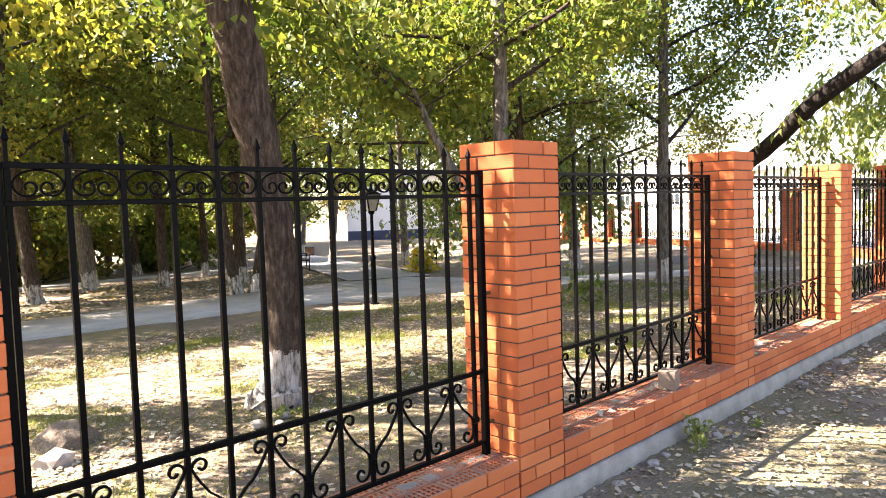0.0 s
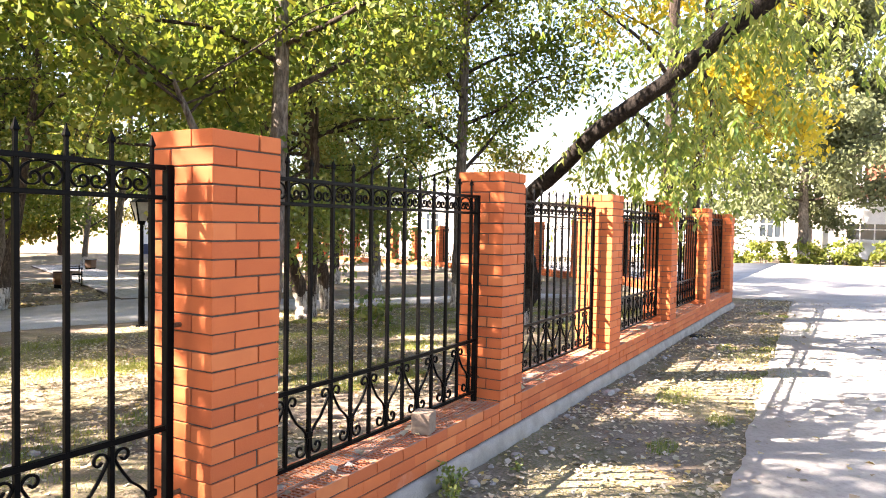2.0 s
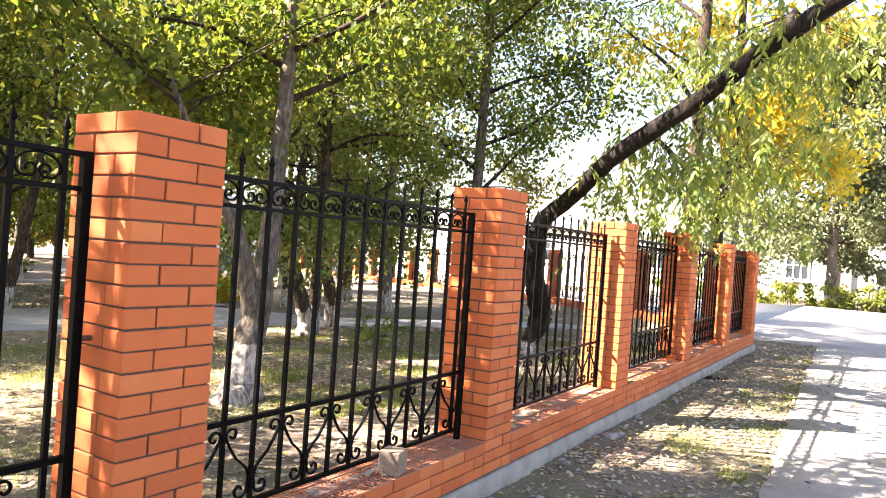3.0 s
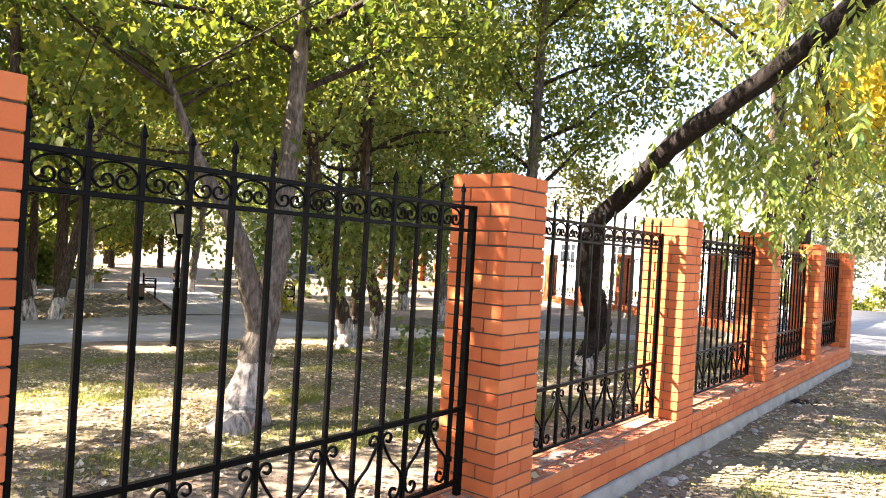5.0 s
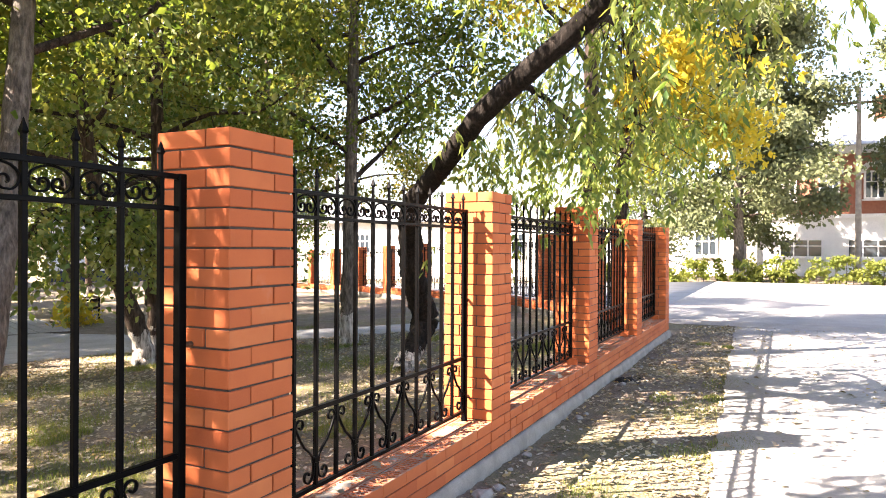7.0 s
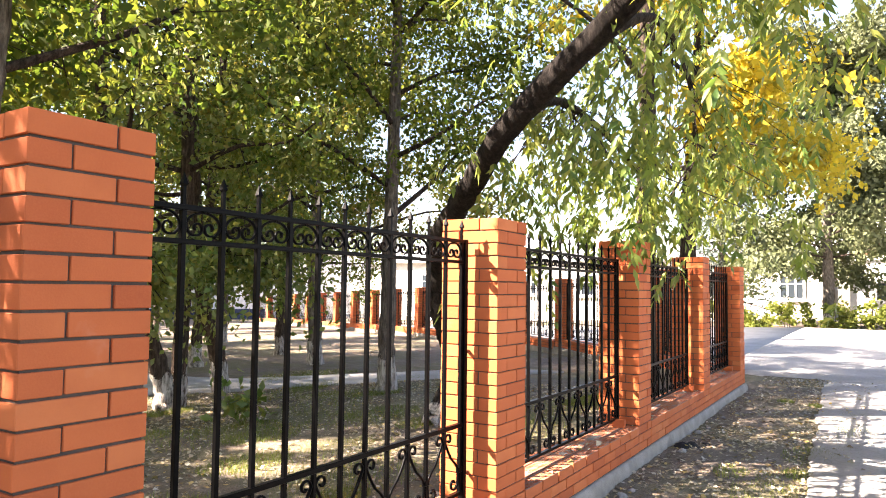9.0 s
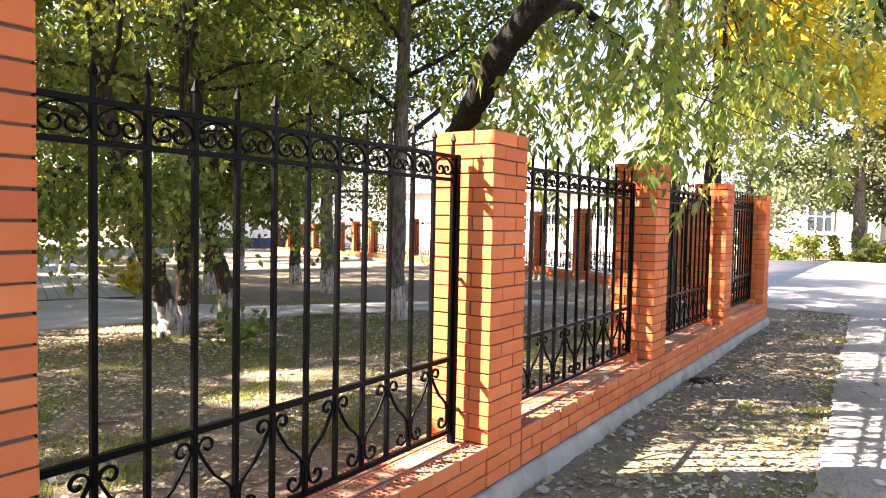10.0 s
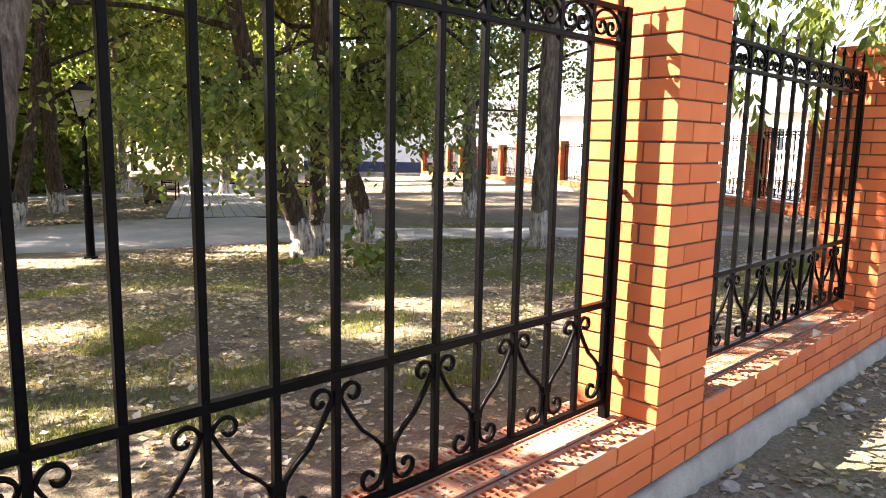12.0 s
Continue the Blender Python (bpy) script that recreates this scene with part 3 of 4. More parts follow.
def sprays(centres, count, size, rng):
    """Hanging compound leaves: narrow blades in pairs along a drooping stalk."""
    c = centres[rng.integers(0, len(centres), count)] + rng.normal(size=(count, 3)) * np.array([0.22, 0.22, 0.2])
    a = rng.uniform(0, 6.28, count)
    out = np.stack([np.cos(a), np.sin(a), 0 * a], -1)
    vs = []
    for j in range(9):
        f = (j // 2 + 1) / 5
        s = size * rng.uniform(0.75, 1.2, count)[:, None]
        stalk = c + out * (0.16 * math.sqrt(f)) * s / size - np.array([0, 0, 1]) * (0.26 * f) * s / size
        side = np.cross(out, [0, 0, 1.0]) * (1 if j % 2 else -1) * (0 if j == 8 else 1)
        ax = side * 0.5 + out * 0.35 + np.array([0, 0, -0.85]) + rng.normal(size=(count, 3)) * 0.22
        ax /= np.linalg.norm(ax, axis=1)[:, None]
        w = np.cross(ax, out + rng.normal(size=(count, 3)) * 0.4)
        w *= 0.165 * s / np.linalg.norm(w, axis=1)[:, None]
        up = np.cross(w, ax) * 0.4
        vs.append(np.stack([stalk, stalk + ax * s * 0.4 + w + up, stalk + ax * s, stalk + ax * s * 0.4 - w + up], 1))
    v = np.concatenate(vs).reshape(-1, 3)
    i = np.arange(len(v) // 4)[:, None] * 4
    return v, np.concatenate([i + np.array([[0, 1, 2]]), i + np.array([[0, 2, 3]])])


# open gap in the canopy, along the sun, above the third pillar and the verge
GAPS = [((5.3, 0.15, 1.3), 0.85), ((7.2, -3.1, 0.1), 0.5), ((2.7, -1.0, 0.1), 0.24), ((4.3, -0.75, 0.1), 0.2), ((1.5, -0.9, 0.1), 0.22), ((-1.6, 5.4, 0.1), 0.55), ((-0.6, 5.9, 0.1), 0.4), ((4.4, 4.8, 0.1), 0.35), ((6.3, 3.0, 0.1), 0.3), ((2.6, 5.6, 0.1), 0.4), ((7.2, 3.6, 0.1), 0.35), ((8.3, 8.2, 0.1), 0.5), ((5.4, 9.0, 0.1), 0.45)]


def in_gap(points):
    s = np.array(SUN)
    keep = np.ones(len(points), bool)
    for c, r in GAPS:
        d = points - np.array(c)
        along = d @ s
        off = np.linalg.norm(d - along[:, None] * s, axis=1)
        keep &= ~((off < r * (0.95 + 0.15 * np.sin(along * 3.1 + points[:, 0] * 5))) & (along > 0))
    return keep


def tree(stems, label, category="tree", leaves=12000, size=0.11, leaf=None, bark=None, limbs=9, spread=2.4, limb_from=2.8, seed=1, droop=0.35, narrow=0.62, clump=0.52, extra=(), rise=0.5, name="park_tree", group="park trees", sides=12, hanging=0):
    """stems: lists of (x, y, z, radius) rows from the ground up. extra: more limbs, given the same way."""
    rng = np.random.default_rng(seed)
    drop = float(park_drop(stems[0][0][0], stems[0][0][1]))
    stems = [[(a, b, c + drop, r) for a, b, c, r in st] for st in stems]
    extra = [[(a, b, c + drop, r) for a, b, c, r in st] for st in extra]
    limb_from += drop
    root_at = np.array(stems[0][0][:3])
    root = thing(name, label, category, tuple(root_at), group)
    wood, centres = [], []
    trunk_pieces = []
    for st in stems:
        st = np.array(st, float)
        n = max(10, int(len(st) * 7))
        pts = smooth_path(st[:, :3], n)
        rad = np.interp(np.linspace(0, len(st) - 1, n), np.arange(len(st)), st[:, 3])
        pts[1:-1, :2] += 0.06 * rad[1:-1, None] * rng.normal(size=(n - 2, 2))
        trunk_pieces.append(tube(pts, rad, sides, 0.05, rng))
        for q in range(limbs):
            g = (q + rng.uniform(0, 0.9)) / limbs
            zk = limb_from + (pts[-1, 2] - limb_from) * g
            k = min(n - 2, int(np.argmax(pts[:, 2] >= zk)))
            a = q * 2.4 + rng.uniform(-0.5, 0.5)
            ln = spread * rng.uniform(0.65, 1.15) * (1.15 - 0.55 * g)
            way = np.array([math.cos(a), math.sin(a), rise * rng.uniform(0.4, 1.4)])
            p0 = pts[k]
            lp = [p0, p0 + way * ln * 0.35 + rng.normal(size=3) * 0.1, p0 + way * ln * 0.7 + rng.normal(size=3) * 0.18, p0 + way * ln + rng.normal(size=3) * 0.22 - np.array([0, 0, droop * 0.5])]
            lpts = smooth_path(lp, 10)
            if not in_gap(lpts).all():
                continue
            wood.append(tube(lpts, np.linspace(min(rad[k] * 0.45, 0.06), 0.008, 10), 5))
            for s in range(7):
                e = lpts[rng.integers(3, 10)]
                tip = e + rng.normal(size=3) * np.array([0.5, 0.5, 0.35]) * spread * 0.36 - np.array([0, 0, droop * 0.25])
                wood.append(tube(np.linspace(e, tip, 3), [0.009, 0.006, 0.003], 3))
                centres += [tip, (e + tip) / 2]
    for st in extra:
        st = np.array(st, float)
        pts = smooth_path(st[:, :3], len(st) * 6)
        wood.append(tube(pts, np.interp(np.linspace(0, len(st) - 1, len(pts)), np.arange(len(st)), st[:, 3]), 7))
        for s in range(10 * len(st)):
            e = pts[rng.integers(len(pts) // 4, len(pts))]
            tip = e + rng.normal(size=3) * np.array([0.6, 0.55, 0.3]) - np.array([0, 0, droop])
            wood.append(tube(np.linspace(e, tip, 3), [0.008, 0.005, 0.002], 3))
            centres += [tip, (e + tip) / 2]
    tv, tf = joined(trunk_pieces)
    part("trunk", arrays_mesh("trunk", tv - root_at, tf, bark or M_BARK, True), None, root)
    wv, wf = joined(wood)
    tagged(part("branchwork", arrays_mesh("branchwork", wv - root_at, wf, M_BARK_DARK, True), None, root), kind="stuff")
    centres = np.array(centres)
    lv, lf = leaf_cloud(centres, np.full(len(centres), clump), leaves, size, rng, droop, narrow)
    if hanging:
        hv, hf = sprays(centres, hanging, size, rng)
        lv, lf = joined([(lv, lf), (hv, hf)])
    keep = np.repeat(in_gap(lv[::4]), 4)
    if not keep.all():
        good = keep[::4]
        lv = lv[keep]
        i = np.arange(good.sum())[:, None] * 4
        lf = np.concatenate([i + np.array([[0, 1, 2]]), i + np.array([[0, 2, 3]])])
    tagged(part("crown", arrays_mesh("crown", lv - root_at, lf, leaf or M_LEAF), None, root), kind="stuff")
    return root


G = GROUND - 0.06
T_LABEL = "tall park tree with limewashed trunk and green-gold autumn leaves"
# beside the first bay: thick, leaning back over the path
tree([[(0.56, 3.36, G, 0.34), (0.6, 3.34, 0.3, 0.2), (0.64, 3.3, 1.1, 0.165), (0.5, 3.28, 2.0, 0.175), (0.3, 3.2, 2.9, 0.19), (0.05, 3.1, 3.8, 0.19), (-0.3, 3.4, 5.2, 0.11), (-0.4, 3.5, 8.5, 0.05)]],
     "thick leaning park tree with dark bark and a limewashed foot", leaves=11000, limb_from=3.7, seed=11, leaf=M_LEAF_LIME, spread=2.8, bark=M_BARK)
# forked grey tree behind the second bay
tree([[(3.65, 3.45, G, 0.25), (3.68, 3.45, 0.35, 0.17), (3.85, 3.5, 1.0, 0.14), (4.0, 3.55, 1.7, 0.12), (4.2, 3.7, 2.6, 0.10), (4.35, 3.8, 4.0, 0.085), (4.4, 3.9, 6.0, 0.07), (4.4, 3.9, 9.0, 0.04)],
      [(3.8, 3.5, 0.9, 0.11), (3.66, 3.5, 1.4, 0.1), (3.5, 3.55, 1.9, 0.08), (3.25, 3.8, 2.5, 0.055), (3.0, 4.1, 3.4, 0.02)]],
     "forked grey park tree with a limewashed foot", leaves=24000, limb_from=2.9, limbs=13, spread=2.9, seed=12, bark=M_BARK_GREY, leaf=M_LEAF)
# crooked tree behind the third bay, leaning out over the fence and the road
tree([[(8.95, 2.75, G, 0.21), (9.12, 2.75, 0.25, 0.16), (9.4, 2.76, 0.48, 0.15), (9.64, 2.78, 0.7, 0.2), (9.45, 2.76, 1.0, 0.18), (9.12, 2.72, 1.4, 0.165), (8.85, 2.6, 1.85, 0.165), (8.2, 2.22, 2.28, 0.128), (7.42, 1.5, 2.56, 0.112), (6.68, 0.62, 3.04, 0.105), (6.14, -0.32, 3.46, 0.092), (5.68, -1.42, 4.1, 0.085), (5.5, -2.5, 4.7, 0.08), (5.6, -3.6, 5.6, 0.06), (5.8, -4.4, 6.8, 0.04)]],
     "crooked backlit tree leaning over the fence with hanging ash-like leaves", leaves=700, hanging=1350, limb_from=4.3, limbs=8, spread=1.9, seed=13, bark=M_BARK_LEAN, leaf=M_LEAF_ASH, size=0.118, narrow=0.34, droop=0.6,
     extra=[[(6.6, 0.5, 3.05, 0.05), (7.4, 0.5, 3.4, 0.04), (8.2, 0.3, 3.2, 0.03), (9.0, 0.1, 2.75, 0.012)],
            [(6.2, -0.2, 3.4, 0.05), (7.2, -0.4, 3.9, 0.035), (8.4, -0.4, 3.7, 0.025), (9.3, -0.25, 3.1, 0.012)],
            [(5.8, -1.2, 3.95, 0.05), (6.6, -1.2, 4.5, 0.035), (7.6, -1.1, 4.8, 0.012)],
            [(5.7, -1.4, 4.05, 0.05), (5.9, -2.6, 4.8, 0.035), (6.6, -3.6, 5.1, 0.025), (7.6, -4.2, 4.9, 0.012)]])
# pair of leaning stems by the path
tree([[(8.2, 6.85, G, 0.175), (8.15, 6.85, 0.5, 0.14), (7.8, 6.95, 1.5, 0.13), (7.45, 6.95, 2.7, 0.11), (7.15, 7.05, 5.0, 0.085), (7.05, 7.05, 9.0, 0.03)], [(8.5, 6.95, G, 0.13), (8.5, 6.95, 0.6, 0.115), (8.5, 6.9, 2.2, 0.11), (8.5, 6.9, 5.5, 0.085), (8.6, 6.9, 10, 0.03)]],
     "twin-stemmed park tree with limewashed feet", leaves=20000, limb_from=2.4, limbs=15, spread=2.8, seed=14, leaf=M_LEAF_BRIGHT, droop=0.45, bark=M_BARK, rise=0.25,
     extra=[[(7.75, 6.9, 2.1, 0.04), (7.45, 6.35, 2.4, 0.03), (7.25, 5.95, 1.9, 0.012)], [(8.5, 6.85, 2.4, 0.04), (9.1, 6.35, 2.6, 0.03), (9.5, 6.05, 2.0, 0.012)], [(7.75, 6.95, 2.0, 0.04), (6.95, 7.15, 2.4, 0.03), (6.45, 7.05, 1.9, 0.012)], [(8.5, 6.9, 2.6, 0.04), (9.2, 7.25, 2.7, 0.03), (9.9, 7.05, 2.2, 0.012)]])
tree([[(10.0, 7.75, G, 0.17), (9.85, 7.75, 0.8, 0.13), (9.5, 7.8, 2.0, 0.11), (9.3, 7.9, 5.5, 0.085), (9.2, 8.0, 10, 0.03)]], T_LABEL, leaves=17000, limbs=14, spread=3.0, limb_from=2.3, seed=15, leaf=M_LEAF_BRIGHT, rise=0.2, droop=0.5)
tree([[(11.3, 5.2, G, 0.2), (11.27, 5.2, 0.7, 0.14), (11.3, 5.2, 2.2, 0.13), (11.5, 5.25, 6.5, 0.09), (11.5, 5.25, 10.5, 0.03)]], T_LABEL, leaves=36000, limbs=20, spread=3.0, clump=0.8, limb_from=2.7, seed=16, bark=M_BARK_GREY, leaf=M_LEAF)
tree([[(14.7, 9.9, G, 0.22), (14.65, 9.9, 0.8, 0.165), (14.6, 9.9, 3, 0.13), (14.6, 9.9, 7, 0.08), (14.6, 9.9, 11, 0.03)]], T_LABEL, leaves=34000, limbs=22, spread=3.6, limb_from=1.9, seed=17, bark=M_BARK_GREY, leaf=M_LEAF_OLIVE)
tree([[(16.6, 13.0, G, 0.2), (16.6, 13.0, 1.5, 0.15), (16.6, 13.0, 6.5, 0.1), (16.6, 13.0, 10.5, 0.03)]], T_LABEL, leaves=36000, limbs=22, spread=3.9, limb_from=1.8, seed=18, leaf=M_LEAF)
tree([[(6.0, 14.35, G, 0.2), (5.85, 14.35, 0.8, 0.14), (5.65, 14.4, 2.6, 0.12), (5.3, 14.2, 6.5, 0.09), (5.0, 14.0, 12.0, 0.03)], [(6.45, 14.3, G, 0.17), (6.6, 14.3, 0.8, 0.13), (7.0, 14.4, 2.8, 0.1), (7.4, 14.3, 6.5, 0.08), (7.6, 14.2, 11.0, 0.03)]], "pair of leaning park trees with limewashed feet", leaves=27000, limb_from=3.0, limbs=15, spread=4.3, clump=0.7, size=0.13, seed=19, leaf=M_LEAF)
# by the end of the fence
tree([[(10.65, 0.66, G, 0.17), (10.65, 0.66, 1.0, 0.13), (10.68, 0.66, 3.0, 0.12), (10.8, 0.65, 6.0, 0.09), (10.9, 0.6, 9.0, 0.04)]], "tall dark-barked tree behind the end of the fence", leaves=3000, hanging=220, limb_from=3.2, seed=20, bark=M_BARK_DARK, leaf=M_LEAF_ASH, droop=0.6, narrow=0.36, size=0.13)
tree([[(13.2, 0.7, G, 0.17), (13.2, 0.7, 1.2, 0.125), (13.3, 0.7, 3.2, 0.12), (13.7, 0.65, 5, 0.1), (13.9, 0.6, 9.5, 0.03)]], "roadside maple with golden autumn leaves", leaves=10000, limb_from=4.0, seed=21, bark=M_BARK_DARK, leaf=M_LEAF_GOLD, size=0.14, spread=2.3, extra=[[(13.4, 0.7, 3.4, 0.05), (14.4, 0.1, 4.1, 0.04), (15.5, -0.5, 4.5, 0.025), (16.6, -1.1, 4.4, 0.01)], [(13.5, 0.7, 4.2, 0.05), (13.0, -0.1, 4.9, 0.035), (12.8, -0.6, 5.2, 0.015)]])

# the wood beyond the path
rng_t = random.Random(31)
spots = [(-5.5, 5.0), (-3.0, 7.6), (1.1, 16.2), (-1.8, 15.4), (2.4, 18.8), (4.7, 21.8), (8.4, 18.6), (20.5, 20.0), (12.9, 12.1), (15.2, 18.2), (-5.5, 16.5), (3.6, 24.2), (-2, 20), (0.6, 22), (6.6, 20.4), (5.6, 24.0), (-6, 22), (2, 29), (9.0, 29), (15.4, 23.4), (9.7, 23.9), (-1, 30), (5, 32), (13.2, 27.4), (24.0, 29), (-9, 9), (-9, 28), (14, 35), (3, 37), (24, 39), (-4, 38)]
for i, (x, y) in enumerate(spots):
    lx, ly = rng_t.uniform(-0.9, 0.9), rng_t.uniform(-0.3, 0.3)
    far = y > 23
    hgt = rng_t.uniform(9, 12) if far else rng_t.uniform(11.5, 14)
    r = rng_t.uniform(0.13, 0.19)
    tree([[(x, y, G, r * 1.4), (x + 0.05 * lx, y, 0.5, r), (x + 0.3 * lx, y + 0.3 * ly, 2.4, r * 0.85), (x + lx, y + ly, hgt * 0.6, r * 0.6), (x + 1.2 * lx, y + ly, hgt, 0.03)]], T_LABEL,
         leaves=10000 if far else 18500, size=0.19 if far else 0.14, limb_from=rng_t.uniform(1.8, 2.5) if far else rng_t.uniform(2.4, 3.1), limbs=12 if far else 18, spread=3.2 if far else 4.2, seed=100 + i, clump=0.75, leaf=M_LEAF_LIME if x < 1.5 and i % 3 != 2 else (M_LEAF, M_LEAF_OLIVE, M_LEAF, M_LEAF_BRIGHT)[i % 4], bark=(M_BARK, M_BARK_GREY)[i % 2], sides=8)

# the edge of the wood, closing the view
for i in range(26):
    x, y = -34 + 2.6 * i + rng_t.uniform(-1, 1), 44 + rng_t.uniform(-6, 8) - 0.25 * max(0, i - 14)
    if x > 18:
        y += 10
    hgt = rng_t.uniform(10, 14)
    tree([[(x, y, 0, 0.28), (x, y, 2.5, 0.22), (x + rng_t.uniform(-0.8, 0.8), y, hgt, 0.04)]], "distant tree at the far edge of the park", leaves=5500, size=0.42, limb_from=1.0, limbs=13, spread=3.6, seed=300 + i, clump=1.1,
         leaf=(M_LEAF_LIME, M_LEAF, M_LEAF_LIME, M_LEAF_OLIVE)[i % 4], bark=M_BARK_DARK, sides=6, group="trees at the edge of the park")


def shrub(x, y, w, h, seed):
    rng = np.random.default_rng(seed)
    root = thing("shrub", "dense dark green shrub at the edge of the park", "shrub", (x, y, park_level(x, y) - 0.03), "shrubs at the edge of the park")
    n = 60
    c = np.stack([rng.normal(0, w * 0.4, n), rng.normal(0, w * 0.3, n), rng.uniform(0.1, 1, n) * h * (1 - 0.3 * rng.random(n))], -1)
    v, f = joined([tube(np.linspace((q[0] * 0.2, q[1] * 0.2, 0), q, 3), [0.03, 0.02, 0.008], 4) for q in c[:24]])
    tagged(part("branchwork", arrays_mesh("branchwork", v, f, M_BARK_DARK), None, root), kind="stuff")
    v, f = leaf_cloud(c, np.full(n, 0.6), 3800, 0.3, rng, 0.1, 0.6)
    tagged(part("foliage", arrays_mesh("foliage", v, f, (M_LEAF, M_LEAF_OLIVE, M_LEAF_BRIGHT)[seed % 3]), None, root), kind="stuff")


for i in range(15):
    shrub(-27 + 2.9 * i + rng_t.uniform(-0.8, 0.8), 31 + rng_t.uniform(-3, 4) + 0.15 * i, 3.4, rng_t.uniform(2.2, 3.4), 500 + i)

# ---- far side of the fence, along the crossing ----
def plain_pillar(x, y):
    root = thing("brick_pillar", "distant square orange brick pillar of the side fence", "brick pillar", (x, y, FOOT_TOP), "pillars of the side fence")
    part("mortar", boxed(0.009, 0.371, 0.009, 0.371, -0.01, COURSES * COURSE - 0.012), M_MORTAR, root)
    bm = bmesh.new()
    for c in range(COURSES):
        for bx, by, t in PINWHEEL[c % 2]:
            a, b = (0.06, 0.125) if t else (0.125, 0.06)
            box(bm, bx - a, bx + a, by - b, by + b, c * COURSE, c * COURSE + 0.065)
    tagged(part("bricks", bm, M_BRICKWORK, root), kind="stuff")
    return root


def side_bay(x, y0, y1):
    root = thing("low_brick_wall", "distant low orange brick wall of the side fence", "brick wall", (x, y0, FOOT_TOP), "low walls of the side fence")
    bm = bmesh.new()
    n = 9
    p = (y1 - y0) / n
    for c in range(3):
        for i in range(n):
            box(bm, 0, 0.12, i * p + 0.005, (i + 1) * p - 0.005, c * COURSE, c * COURSE + 0.065)
            box(bm, 0.26, 0.38, i * p + 0.005, (i + 1) * p - 0.005, c * COURSE, c * COURSE + 0.065)
    tagged(part("bricks", bm, M_BRICKWORK, root), kind="stuff")
    part("mortar", boxed(0.009, 0.371, 0, y1 - y0, -0.01, 3 * COURSE - 0.012), M_MORTAR, root)
    return root


# the side fence bends away along the crossing and steps down with the land
line = smooth_path([(13.72, 0.19), (19.3, 4.9), (24.0, 11.3), (28.3, 18.0), (32.4, 25.0), (36.4, 32.0), (39.6, 39.0)], 400)
run = np.concatenate([[0], np.cumsum(np.linalg.norm(np.diff(line, axis=0), axis=1))])
stops = [np.array([np.interp(2.72 * k, run, line[:, 0]), np.interp(2.72 * k, run, line[:, 1])]) for k in range(int(run[-1] / 2.72) + 1)]
foot = bmesh.new()
first = None
for k, (a, b) in enumerate(zip(stops, stops[1:])):
    turn = math.atan2(b[0] - a[0], b[1] - a[1])
    step = float(park_drop(b[0], (a[1] + b[1]) / 2))
    stand = Matrix.Translation((a[0], a[1], step)) @ Matrix.Rotation(-turn, 4, "Z")
    gap = float(np.linalg.norm(b - a))
    plain_pillar(b[0], b[1]).matrix_basis = Matrix.Translation((b[0], b[1], step)) @ Matrix.Rotation(-turn, 4, "Z") @ Matrix.Translation((-0.19, -0.19, FOOT_TOP))
    side_bay(0, 0.2, gap - 0.2).matrix_basis = stand @ Matrix.Translation((-0.19, 0.2, FOOT_TOP))
    old = set(foot.verts)
    box(foot, -0.23, 0.23, 0.2, gap + 0.2, -0.9, FOOT_TOP - 0.012)
    bmesh.ops.transform(foot, matrix=stand, verts=[v for v in foot.verts if v not in old])
    place = stand @ Matrix.Translation((0, -0.19, 0)) @ Matrix.Rotation(math.pi / 2, 4, "Z")
    if first is None:
        first = iron_panel(0.38, 2.72, 0.0)
        first["group"], first["label"] = "iron panels of the side fence", "distant black iron panel of the side fence"
        first.matrix_basis = place
    else:
        copy_thing(first, place)
tagged(new("footing_side", mesh_of(foot, "footing_side", M_CONCRETE)), "grey concrete footing of the side fence", "footing", kind="structure")

# ---- hedge and buildings beyond the crossing ----
rng_h = np.random.default_rng(44)


def hedge(y0, y1, x):
    root = thing("hedge", "clipped yellow-green hedge along the road", "hedge", (x, (y0 + y1) / 2, park_level(x, (y0 + y1) / 2) - 0.05), "roadside hedge")
    n = int((y1 - y0) * 9)
    cy = rng_h.uniform(y0, y1, n) - (y0 + y1) / 2
    c = np.stack([rng_h.normal(0, 0.28, n), cy, rng_h.uniform(0.15, 1.15, n) + 0.12 * np.sin(cy * 2)], -1)
    v, f = leaf_cloud(c, np.full(n, 0.3), n * 60, 0.17, rng_h, 0.1, 0.7)
    tagged(part("foliage", arrays_mesh("foliage", v, f, M_HEDGE), None, root), kind="stuff")
    tw = []
    for k in range(n // 2):
        b = np.array([rng_h.normal(0, 0.12), cy[k], 0.0])
        tw.append(tube(np.linspace(b, c[k], 3), [0.02, 0.015, 0.006], 4))
    v, f = joined(tw)
    tagged(part("stems", arrays_mesh("stems", v, f, M_BARK_DARK), None, root), kind="stuff")


for k in range(8):
    hedge(-16 + 3.1 * k, -16 + 3.1 * k + 3.0, 37.6 + 0.05 * k)


